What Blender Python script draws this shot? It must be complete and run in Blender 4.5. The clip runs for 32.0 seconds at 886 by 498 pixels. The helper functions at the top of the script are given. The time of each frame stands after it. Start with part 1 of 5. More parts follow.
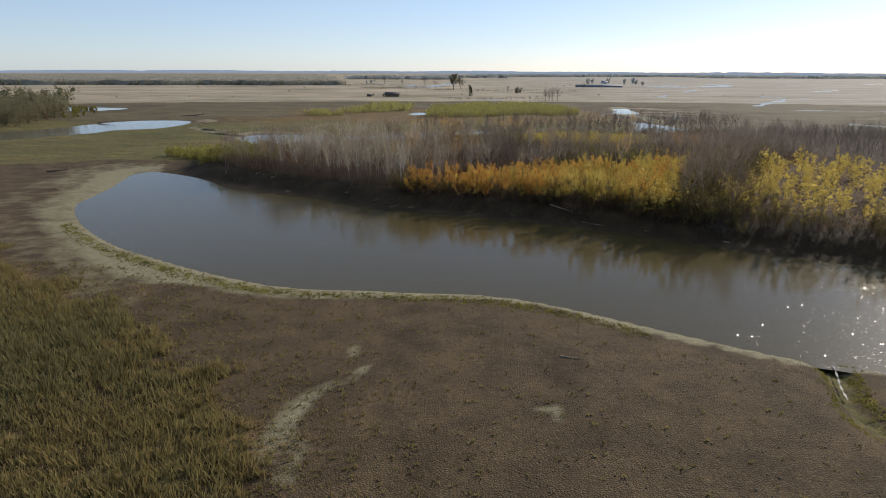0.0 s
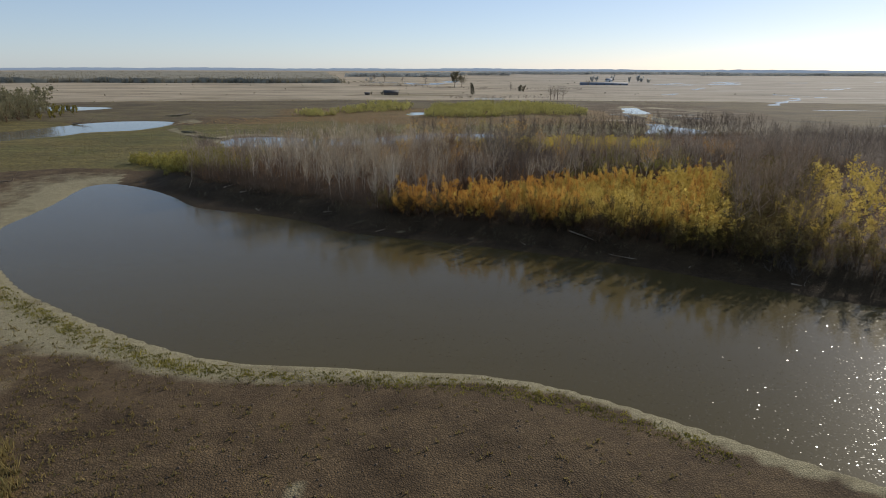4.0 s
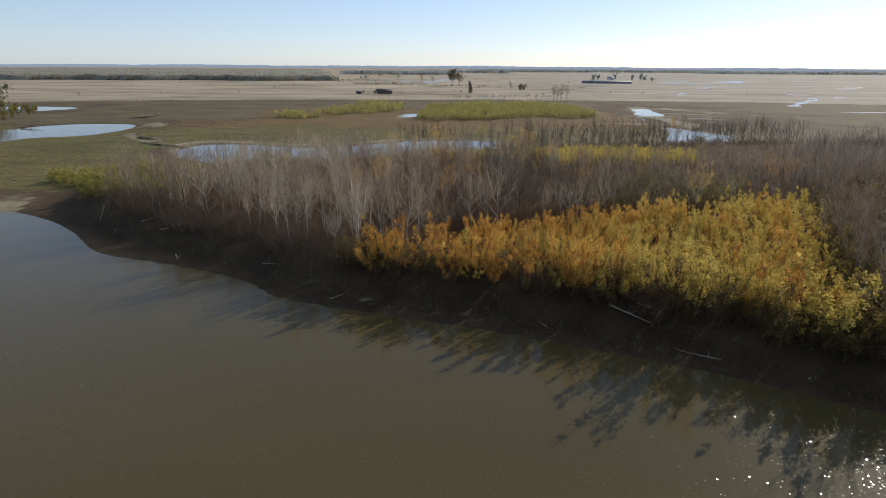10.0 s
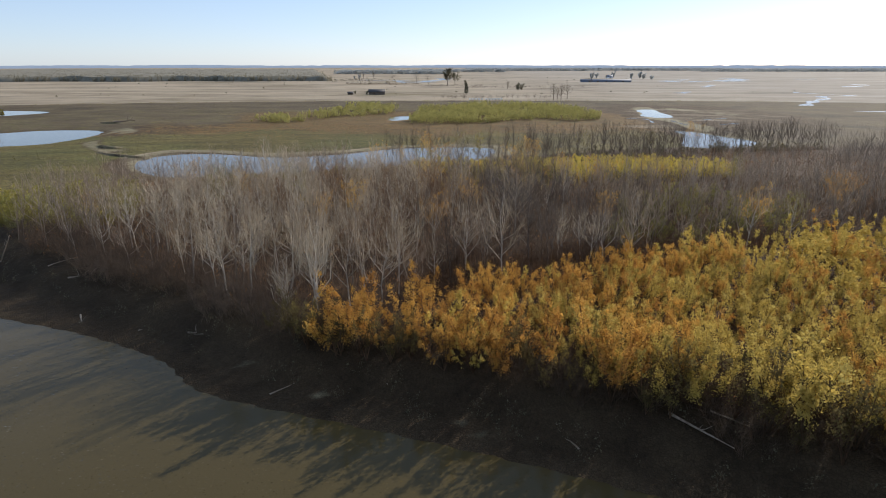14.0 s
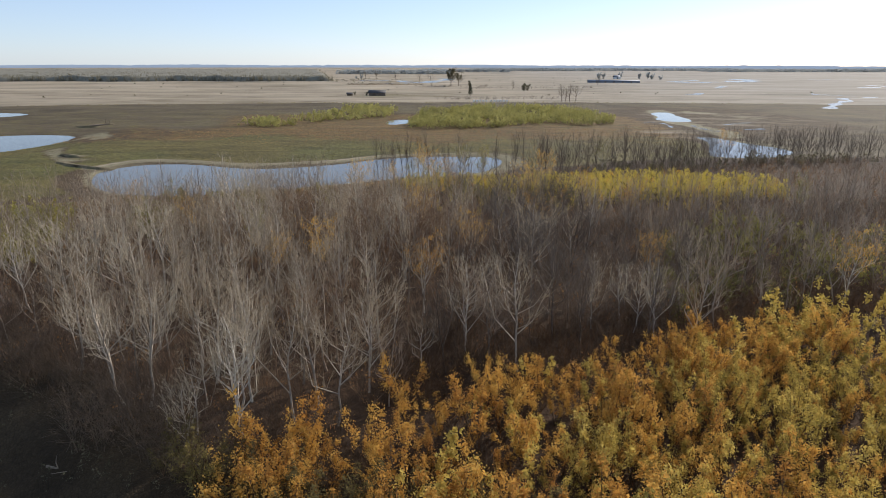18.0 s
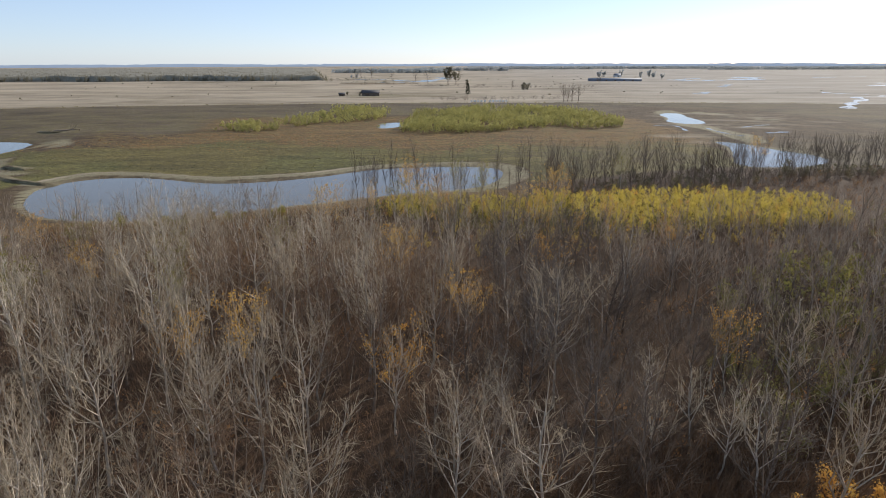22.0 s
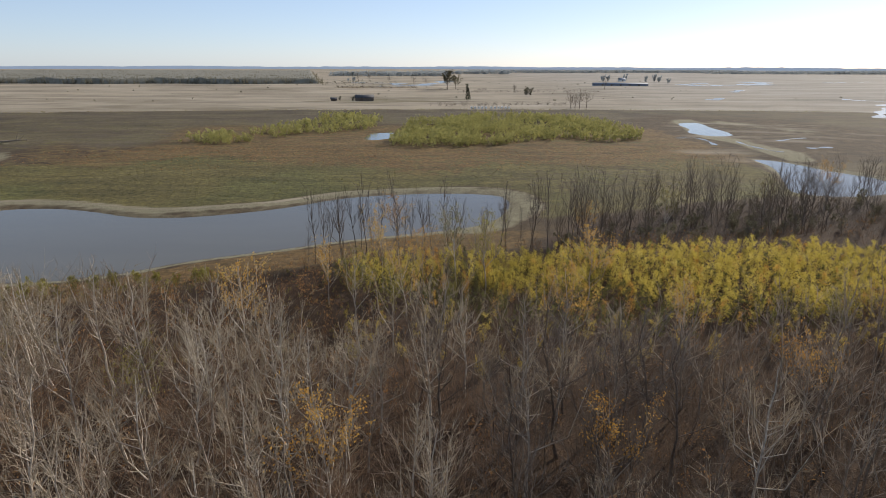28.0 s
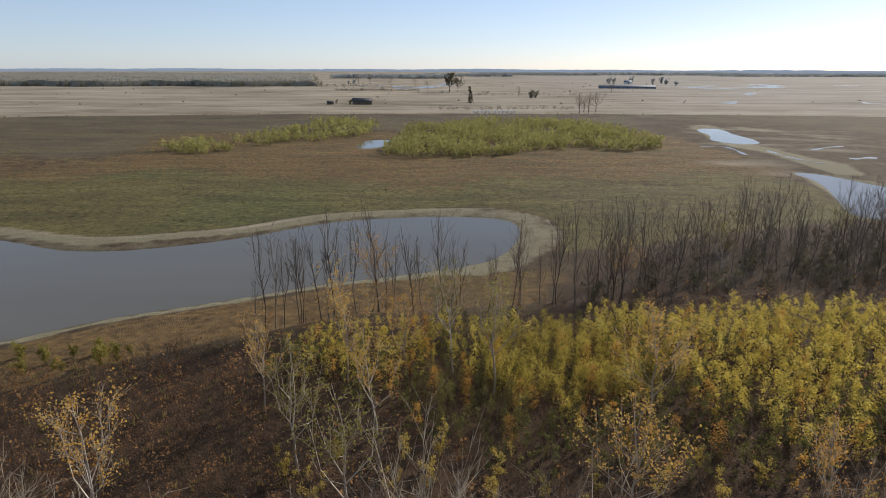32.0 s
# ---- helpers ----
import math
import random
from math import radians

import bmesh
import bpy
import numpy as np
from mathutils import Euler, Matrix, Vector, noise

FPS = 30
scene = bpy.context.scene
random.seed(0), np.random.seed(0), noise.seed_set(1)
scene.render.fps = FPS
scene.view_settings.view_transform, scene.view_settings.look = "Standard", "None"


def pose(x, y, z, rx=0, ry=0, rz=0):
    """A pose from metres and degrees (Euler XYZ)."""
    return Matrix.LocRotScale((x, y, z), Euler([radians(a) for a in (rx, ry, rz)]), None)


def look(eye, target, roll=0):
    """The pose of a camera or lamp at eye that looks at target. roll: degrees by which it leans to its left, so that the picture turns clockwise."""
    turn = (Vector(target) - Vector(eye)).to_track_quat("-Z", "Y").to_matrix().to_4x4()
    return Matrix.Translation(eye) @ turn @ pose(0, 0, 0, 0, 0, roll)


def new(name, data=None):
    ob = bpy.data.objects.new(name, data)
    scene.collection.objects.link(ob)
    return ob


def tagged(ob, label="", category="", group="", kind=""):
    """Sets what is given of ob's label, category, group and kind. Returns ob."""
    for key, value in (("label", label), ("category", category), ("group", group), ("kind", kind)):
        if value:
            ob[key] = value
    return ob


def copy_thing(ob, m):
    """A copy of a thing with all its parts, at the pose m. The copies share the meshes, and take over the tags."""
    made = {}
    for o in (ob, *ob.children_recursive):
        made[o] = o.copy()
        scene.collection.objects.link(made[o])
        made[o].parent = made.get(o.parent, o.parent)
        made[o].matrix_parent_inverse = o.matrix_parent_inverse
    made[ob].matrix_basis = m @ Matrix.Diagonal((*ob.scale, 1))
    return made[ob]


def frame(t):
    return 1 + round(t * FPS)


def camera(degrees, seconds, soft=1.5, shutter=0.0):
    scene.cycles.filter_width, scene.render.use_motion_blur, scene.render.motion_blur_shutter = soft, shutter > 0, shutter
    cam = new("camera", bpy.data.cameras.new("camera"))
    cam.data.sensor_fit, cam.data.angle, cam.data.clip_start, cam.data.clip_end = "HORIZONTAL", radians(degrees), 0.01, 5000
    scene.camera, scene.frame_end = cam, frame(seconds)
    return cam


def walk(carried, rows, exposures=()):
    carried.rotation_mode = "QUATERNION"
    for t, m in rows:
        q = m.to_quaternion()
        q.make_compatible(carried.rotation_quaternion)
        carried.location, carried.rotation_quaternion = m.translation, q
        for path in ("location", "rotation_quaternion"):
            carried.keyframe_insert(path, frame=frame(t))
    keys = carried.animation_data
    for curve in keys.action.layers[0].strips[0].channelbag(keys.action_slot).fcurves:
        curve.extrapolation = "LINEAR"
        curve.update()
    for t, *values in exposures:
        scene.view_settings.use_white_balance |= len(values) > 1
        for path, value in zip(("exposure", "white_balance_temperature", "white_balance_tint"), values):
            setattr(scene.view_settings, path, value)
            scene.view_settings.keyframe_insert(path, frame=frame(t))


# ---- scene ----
cam = camera(71.0, 32.0, soft=0.95)
METRES, EYE, TILT, LEAN, TURN = 228.0, 36.0, 1.5, -2.65, 0.0
ROWS = [
    (0.0, 0.0, 0.0, 0.0, -0.77, -17.75, 2.41),
    (0.5, 0.001, 0.0157, -0.0006, -0.74, -17.77, 2.4),
    (1.0, 0.002, 0.0318, -0.0012, -0.7, -17.76, 2.44),
    (1.5, 0.0029, 0.0479, -0.0015, -0.68, -17.77, 2.46),
    (2.0, 0.0037, 0.0637, -0.0018, -0.66, -17.82, 2.48),
    (2.5, 0.0045, 0.0793, -0.0023, -0.64, -17.87, 2.48),
    (3.0, 0.0054, 0.095, -0.0029, -0.62, -17.9, 2.46),
    (3.5, 0.0062, 0.1107, -0.0038, -0.61, -17.93, 2.44),
    (5.5, 0.0097, 0.1729, -0.0056, -0.66, -18.03, 2.35),
    (6.0, 0.0106, 0.189, -0.0061, -0.69, -18.04, 2.35),
    (6.5, 0.0115, 0.2048, -0.0069, -0.7, -18.05, 2.37),
    (7.0, 0.0124, 0.2207, -0.0077, -0.69, -18.04, 2.31),
    (7.5, 0.0136, 0.2367, -0.0084, -0.69, -18.05, 2.3),
    (8.0, 0.0145, 0.2527, -0.0088, -0.7, -18.08, 2.33),
    (8.5, 0.0154, 0.2685, -0.0092, -0.71, -18.1, 2.3),
    (9.0, 0.0166, 0.2847, -0.0098, -0.72, -18.14, 2.3),
    (9.5, 0.0176, 0.3006, -0.0103, -0.74, -18.16, 2.3),
    (10.0, 0.0187, 0.3169, -0.011, -0.77, -18.18, 2.29),
    (10.5, 0.0199, 0.333, -0.0116, -0.81, -18.21, 2.33),
    (11.0, 0.0209, 0.3497, -0.012, -0.88, -18.19, 2.37),
    (11.5, 0.0219, 0.3657, -0.0125, -0.94, -18.19, 2.41),
    (12.0, 0.0228, 0.3813, -0.0131, -1.0, -18.23, 2.44),
    (12.5, 0.0238, 0.397, -0.0137, -1.07, -18.26, 2.47),
    (13.0, 0.0246, 0.4128, -0.0139, -1.15, -18.27, 2.55),
    (13.5, 0.0255, 0.4284, -0.0141, -1.16, -18.27, 2.6),
    (14.0, 0.0266, 0.444, -0.0147, -1.14, -18.27, 2.6),
    (14.5, 0.0277, 0.4597, -0.0151, -1.12, -18.25, 2.63),
    (16.5, 0.0319, 0.5227, -0.0172, -0.9, -18.21, 2.62),
    (17.0, 0.033, 0.5382, -0.0177, -0.84, -18.21, 2.57),
    (17.5, 0.0341, 0.5541, -0.0183, -0.78, -18.24, 2.57),
    (18.0, 0.0352, 0.5697, -0.0188, -0.75, -18.26, 2.54),
    (18.5, 0.0363, 0.5854, -0.0194, -0.7, -18.28, 2.52),
    (19.0, 0.0374, 0.6011, -0.0199, -0.68, -18.32, 2.58),
    (19.5, 0.0385, 0.6168, -0.0205, -0.68, -18.34, 2.61),
    (20.0, 0.0396, 0.6326, -0.0208, -0.69, -18.36, 2.66),
    (20.5, 0.0407, 0.6482, -0.0215, -0.73, -18.37, 2.69),
    (21.0, 0.0418, 0.664, -0.0218, -0.81, -18.37, 2.73),
    (21.5, 0.0429, 0.6797, -0.0224, -0.88, -18.37, 2.74),
    (22.0, 0.0439, 0.6954, -0.0229, -0.95, -18.39, 2.73),
    (22.5, 0.0451, 0.7111, -0.0234, -1.03, -18.4, 2.71),
    (23.0, 0.0462, 0.7268, -0.0239, -1.09, -18.43, 2.73),
    (23.5, 0.0473, 0.7422, -0.0246, -1.15, -18.44, 2.72),
    (24.0, 0.0482, 0.7575, -0.0249, -1.19, -18.45, 2.69),
    (24.5, 0.0492, 0.7724, -0.0256, -1.2, -18.45, 2.61),
    (25.0, 0.0501, 0.7874, -0.0262, -1.18, -18.41, 2.56),
    (25.5, 0.051, 0.8025, -0.0268, -1.16, -18.35, 2.54),
    (27.5, 0.0546, 0.8575, -0.0261, -0.96, -18.21, 2.52),
    (28.0, 0.0553, 0.8723, -0.0267, -0.89, -18.14, 2.47),
    (28.5, 0.0559, 0.8877, -0.0274, -0.81, -18.1, 2.46),
    (29.0, 0.0569, 0.9031, -0.0281, -0.75, -18.03, 2.45),
    (29.5, 0.0576, 0.9188, -0.0288, -0.7, -17.98, 2.42),
    (30.0, 0.0585, 0.9344, -0.0297, -0.67, -17.96, 2.42),
    (30.5, 0.0595, 0.9502, -0.0306, -0.66, -17.94, 2.41),
    (31.0, 0.0602, 0.9659, -0.0314, -0.66, -17.95, 2.46),
    (31.5, 0.0613, 0.9817, -0.0323, -0.64, -17.92, 2.48),
    (32.0, 0.0623, 0.9974, -0.0332, -0.64, -17.91, 2.48),
]
walk(cam, [(t, pose(0, 0, EYE, TILT, LEAN, TURN) @ pose(METRES * x, METRES * y, METRES * z, 90 + pitch, roll, yaw)) for t, x, y, z, yaw, pitch, roll in ROWS],
     exposures=[(0.0, 0.02, 6100, 17), (3.0, -0.14, 6100, 17), (6.0, -0.2, 6100, 17), (9.0, -0.04, 6100, 17), (13.0, 0.19, 6000, 19), (18.0, 0.22, 6000, 19), (24.0, 0.17, 6000, 19), (29.0, 0.02, 6100, 19), (32.0, -0.05, 6100, 19)])

# ---- light ----
SUN_AZ, SUN_EL = radians(42.6), radians(26.0)
world = bpy.data.worlds.new("sky")
scene.world = world
world.use_nodes = True
wn = world.node_tree.nodes
sky = wn.new("ShaderNodeTexSky")
sky.sky_type = "NISHITA"
sky.sun_disc = False
sky.sun_elevation, sky.sun_rotation = SUN_EL, SUN_AZ
sky.altitude, sky.air_density, sky.dust_density, sky.ozone_density = 60, 0.75, 0.25, 1.5
wn["Background"].inputs["Strength"].default_value = 0.107
# thin haze evens the sky out
tint = wn.new("ShaderNodeMix")
tint.data_type = "RGBA"
tint.inputs[0].default_value, tint.inputs[7].default_value = 0.38, (5.2, 6.6, 7.4, 1)
world.node_tree.links.new(sky.outputs["Color"], tint.inputs[6])
world.node_tree.links.new(tint.outputs[2], wn["Background"].inputs["Color"])
sun = new("sun", bpy.data.lights.new("sun", "SUN"))
sun.data.energy, sun.data.angle, sun.data.color = 5.0, radians(0.53), (1.0, 0.915, 0.70)
sun_dir = Vector((math.sin(SUN_AZ) * math.cos(SUN_EL), math.cos(SUN_AZ) * math.cos(SUN_EL), math.sin(SUN_EL)))
sun.matrix_world = look(sun_dir * 300, (0, 0, 0))

rng = np.random.default_rng(7)


# ---- materials ----
class Nodes:
    """Short writing for a material's node tree."""

    def __init__(self, name, rough=0.9, spec=0.2):
        self.mat = bpy.data.materials.new(name)
        self.mat.use_nodes = True
        self.n, self.l = self.mat.node_tree.nodes, self.mat.node_tree.links
        self.bsdf = self.n["Principled BSDF"]
        self.out = self.n["Material Output"]
        self.bsdf.inputs["Roughness"].default_value = rough
        self.bsdf.inputs["Specular IOR Level"].default_value = spec

    def link(self, a, b):
        self.l.new(a, b)

    def add(self, kind, **values):
        node = self.n.new(kind)
        for key, value in values.items():
            node.inputs[key].default_value = value
        return node

    def noise(self, scale, detail=4.0, rough=0.55, vector=None, dist=0.0):
        node = self.add("ShaderNodeTexNoise", Scale=scale, Detail=detail, Roughness=rough, Distortion=dist)
        self.link(vector or self.coords(), node.inputs["Vector"])
        return node.outputs["Fac"]

    def coords(self):
        if not hasattr(self, "geo"):
            self.geo = self.n.new("ShaderNodeNewGeometry")
        return self.geo.outputs["Position"]

    def ramp(self, fac, *stops):
        node = self.n.new("ShaderNodeValToRGB")
        e = node.color_ramp.elements
        while len(e) < len(stops):
            e.new(0.5)
        for el, (p, c) in zip(e, stops):
            el.position, el.color = p, (*c, 1) if len(c) == 3 else c
        self.link(fac, node.inputs["Fac"])
        return node.outputs["Color"]

    def math(self, op, a, b=None, clamp=False):
        node = self.n.new("ShaderNodeMath")
        node.operation, node.use_clamp = op, clamp
        for i, v in enumerate((a, b)):
            if v is None:
                continue
            if isinstance(v, (int, float)):
                node.inputs[i].default_value = v
            else:
                self.link(v, node.inputs[i])
        return node.outputs[0]

    def mix(self, fac, a, b, blend="MIX"):
        node = self.n.new("ShaderNodeMix")
        node.data_type, node.blend_type = "RGBA", blend
        for i, v in ((0, fac), (6, a), (7, b)):
            if isinstance(v, (int, float)):
                node.inputs[i].default_value = v
            elif isinstance(v, tuple):
                node.inputs[i].default_value = (*v, 1)
            else:
                self.link(v, node.inputs[i])
        return node.outputs[2]

    def bump(self, height, strength=0.5, distance=0.1):
        node = self.add("ShaderNodeBump", Strength=strength, Distance=distance)
        self.link(height, node.inputs["Height"])
        self.link(node.outputs["Normal"], self.bsdf.inputs["Normal"])

    def let_through(self, socket, share):
        """Light from behind shines through, as through leaves and twigs."""
        tr = self.n.new("ShaderNodeBsdfTranslucent")
        self.link(socket, tr.inputs["Color"])
        ms = self.n.new("ShaderNodeMixShader")
        ms.inputs["Fac"].default_value = share
        self.link(self.bsdf.outputs["BSDF"], ms.inputs[1])
        self.link(tr.outputs["BSDF"], ms.inputs[2])
        self.link(ms.outputs["Shader"], self.out.inputs["Surface"])

    def colour(self, socket):
        self.link(socket, self.bsdf.inputs["Base Color"])
        return self


def bark_material(name, dark, light, scale=3.0, thin=False):
    m = Nodes(name, 0.85, 0.25)
    info = m.n.new("ShaderNodeObjectInfo")
    n1 = m.noise(scale, 5)
    base = m.ramp(n1, (0.3, dark), (0.7, light))
    tone = m.ramp(info.outputs["Random"], (0.0, (0.66, 0.60, 0.54)), (1.0, (1.15, 1.13, 1.10)))
    patch = m.ramp(m.noise(0.07, 3), (0.36, (0.88, 0.83, 0.78)), (0.62, (1.05, 1.03, 1.0)))
    m.colour(m.mix(1.0, m.mix(1.0, base, tone, "MULTIPLY"), patch, "MULTIPLY"))
    if not thin:
        m.bump(m.noise(scale * 6, 3), 0.4, 0.02)
    else:
        m.let_through(m.bsdf.inputs["Base Color"].links[0].from_socket, 0.28)
    return m.mat


def leaf_material(name, *tones, share=0.38):
    """Thin leaves, lit through from behind; every leaf has a tone of its own."""
    m = Nodes(name, 0.85, 0.1)
    info = m.n.new("ShaderNodeObjectInfo")
    m.coords()
    k = len(tones) - 1
    mixv = m.math("ADD", m.math("MULTIPLY", m.geo.outputs["Random Per Island"], 0.16), m.math("MULTIPLY", info.outputs["Random"], 0.34))
    mixv = m.math("ADD", mixv, m.math("MULTIPLY", m.math("SUBTRACT", m.math("ADD", m.math("MULTIPLY", m.noise(0.3, 3), 0.55), m.math("MULTIPLY", m.noise(0.95, 3, 0.6), 0.45)), 0.337), 2.0), True)
    c = m.ramp(mixv, *[(i / k, t) for i, t in enumerate(tones)])
    m.colour(c)
    m.let_through(c, share)
    return m.mat


def ground_material():
    m = Nodes("soil", 0.95, 0.15)
    P = m.coords()
    za = m.n.new("ShaderNodeAttribute")
    za.attribute_name = "zone_a"
    zb = m.n.new("ShaderNodeAttribute")
    zb.attribute_name = "zone_b"
    sa, sb = m.n.new("ShaderNodeSeparateColor"), m.n.new("ShaderNodeSeparateColor")
    m.link(za.outputs["Color"], sa.inputs["Color"])
    m.link(zb.outputs["Color"], sb.inputs["Color"])
    big, mid, fine, tiny = m.noise(0.035, 4), m.noise(0.22, 5, 0.6), m.noise(1.3, 5, 0.65), m.noise(7.0, 3, 0.6)

    def blotch(weight, breadth=0.9, source=None):
        shifted = m.math("ADD", weight, m.math("MULTIPLY", m.math("SUBTRACT", source or mid, 0.5), breadth))
        return m.ramp(shifted, (0.36, (0, 0, 0)), (0.64, (1, 1, 1)))

    mud = m.mix(big, m.ramp(fine, (0.25, (0.049, 0.032, 0.018)), (0.75, (0.114, 0.077, 0.042))), m.ramp(mid, (0.3, (0.057, 0.038, 0.021)), (0.7, (0.131, 0.091, 0.049))))
    cell = m.add("ShaderNodeTexVoronoi", Scale=3.3)
    cell.feature = "DISTANCE_TO_EDGE"
    m.link(P, cell.inputs["Vector"])
    cell2 = m.add("ShaderNodeTexVoronoi", Scale=3.3)
    m.link(P, cell2.inputs["Vector"])
    crack = m.ramp(cell.outputs["Distance"], (0.0, (0.45, 0.45, 0.45)), (0.09, (1, 1, 1)))
    plate = m.ramp(cell2.outputs["Color"], (0.0, (0.8, 0.8, 0.8)), (1.0, (1.2, 1.2, 1.2)))
    mud = m.mix(1.0, m.mix(1.0, mud, crack, "MULTIPLY"), plate, "MULTIPLY")
    worn = m.ramp(m.noise(0.11, 6, 0.68, None, 0.5), (0.3, (0.66, 0.64, 0.62)), (0.52, (1.0, 1.0, 1.0)), (0.72, (1.22, 1.20, 1.14)))
    mud = m.mix(1.0, mud, worn, "MULTIPLY")
    pale = m.mix(1.0, m.ramp(fine, (0.2, (0.150, 0.132, 0.078)), (0.8, (0.31, 0.272, 0.172))), crack, "MULTIPLY")
    grass = m.mix(mid, m.ramp(tiny, (0.3, (0.080, 0.068, 0.025)), (0.7, (0.172, 0.142, 0.052))), m.ramp(fine, (0.3, (0.088, 0.073, 0.028)), (0.7, (0.190, 0.154, 0.060))))
    rust = m.mix(mid, m.ramp(fine, (0.25, (0.084, 0.052, 0.024)), (0.75, (0.225, 0.134, 0.050))), m.ramp(tiny, (0.3, (0.098, 0.066, 0.030)), (0.7, (0.215, 0.146, 0.066))))
    litter = m.mix(mid, m.ramp(tiny, (0.3, (0.024, 0.015, 0.010)), (0.7, (0.075, 0.046, 0.027))), m.ramp(fine, (0.3, (0.036, 0.022, 0.014)), (0.7, (0.105, 0.062, 0.033))))
    green = m.mix(fine, (0.056, 0.060, 0.020), (0.128, 0.126, 0.046))
    dim = (0.86, 0.86, 0.86)
    grass, rust = m.mix(1.0, grass, dim, "MULTIPLY"), m.mix(1.0, rust, dim, "MULTIPLY")
    grass = m.mix(m.ramp(m.noise(0.018, 3), (0.46, (0, 0, 0)), (0.62, (0.7, 0.7, 0.7))), grass, green)
    # far fields: long streaks along the rows
    stretch = m.n.new("ShaderNodeMapping")
    stretch.inputs["Scale"].default_value = (0.006, 0.03, 1)
    stretch.inputs["Rotation"].default_value = (0, 0, 0.12)
    m.link(P, stretch.inputs["Vector"])
    row = m.noise(1.0, 7, 0.62, stretch.outputs["Vector"], 0.4)
    straw = m.ramp(row, (0.3, (0.175, 0.143, 0.102)), (0.5, (0.305, 0.255, 0.186)), (0.72, (0.42, 0.36, 0.272)))
    patchy = m.ramp(m.noise(0.0065, 5, 0.6), (0.34, (0.66, 0.64, 0.58)), (0.5, (0.95, 0.94, 0.92)), (0.68, (1.08, 1.06, 1.02)))
    straw = m.mix(1.0, straw, patchy, "MULTIPLY")
    # grey distance haze put into the straw colour, growing eastwards
    where = m.n.new("ShaderNodeSeparateXYZ")
    m.link(P, where.inputs[0])
    eastern = m.ramp(m.math("ADD", m.math("MULTIPLY", where.outputs[0], 0.0012), m.math("MULTIPLY", row, 0.6)), (0.35, (0, 0, 0)), (0.85, (0.75, 0.75, 0.75)))
    straw = m.mix(eastern, straw, m.ramp(row, (0.3, (0.17, 0.150, 0.125)), (0.7, (0.36, 0.325, 0.28))))
    dark = m.mix(m.ramp(big, (0.4, (0, 0, 0)), (0.62, (1, 1, 1))), m.ramp(row, (0.3, (0.050, 0.038, 0.025)), (0.7, (0.115, 0.088, 0.056))), m.ramp(fine, (0.3, (0.080, 0.064, 0.034)), (0.7, (0.150, 0.120, 0.068))))
    sweep = m.n.new("ShaderNodeMapping")
    sweep.inputs["Scale"].default_value = (0.03, 0.12, 1)
    sweep.inputs["Rotation"].default_value = (0, 0, -0.15)
    m.link(P, sweep.inputs["Vector"])
    swathe = m.ramp(m.noise(1.0, 6, 0.65, sweep.outputs["Vector"], 0.6), (0.3, (0.62, 0.64, 0.66)), (0.7, (1.32, 1.28, 1.22)))
    speckle = m.ramp(m.noise(0.75, 4, 0.7), (0.34, (0.55, 0.56, 0.55)), (0.5, (1.0, 1.0, 1.0)), (0.66, (1.4, 1.36, 1.25)))
    swathe = m.mix(1.0, swathe, speckle, "MULTIPLY")
    grass, rust = m.mix(1.0, grass, swathe, "MULTIPLY"), m.mix(1.0, rust, swathe, "MULTIPLY")
    streak = m.math("MULTIPLY", m.math("ADD", mid, row), 0.5)
    c = m.mix(blotch(sa.outputs["Red"], 1.1, streak), mud, pale)
    c = m.mix(blotch(sb.outputs["Blue"], 0.9, streak), c, m.mix(0.6, dark, m.mix(1.0, dark, swathe, "MULTIPLY")))
    c = m.mix(blotch(sa.outputs["Blue"], 1.2), c, rust)
    c = m.mix(blotch(sa.outputs["Green"], 1.1), c, grass)
    c = m.mix(blotch(sb.outputs["Green"], 0.6), c, litter)
    c = m.mix(blotch(sb.outputs["Red"], 0.35, row), c, straw)
    # bank tone darkened for wet mud and for the trees' shade
    wet_shade = m.math("SUBTRACT", 1.0, m.math("MULTIPLY", zb.outputs["Alpha"], 0.62))
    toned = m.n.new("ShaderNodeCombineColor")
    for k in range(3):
        m.link(wet_shade, toned.inputs[k])
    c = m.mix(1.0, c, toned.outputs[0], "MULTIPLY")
    m.colour(c)
    relief = m.math("ADD", m.math("MULTIPLY", fine, 0.5), m.math("MULTIPLY", cell.outputs["Distance"], 0.9))
    m.bump(m.math("ADD", relief, m.math("MULTIPLY", tiny, 0.3)), 0.8, 0.2)
    return m.mat


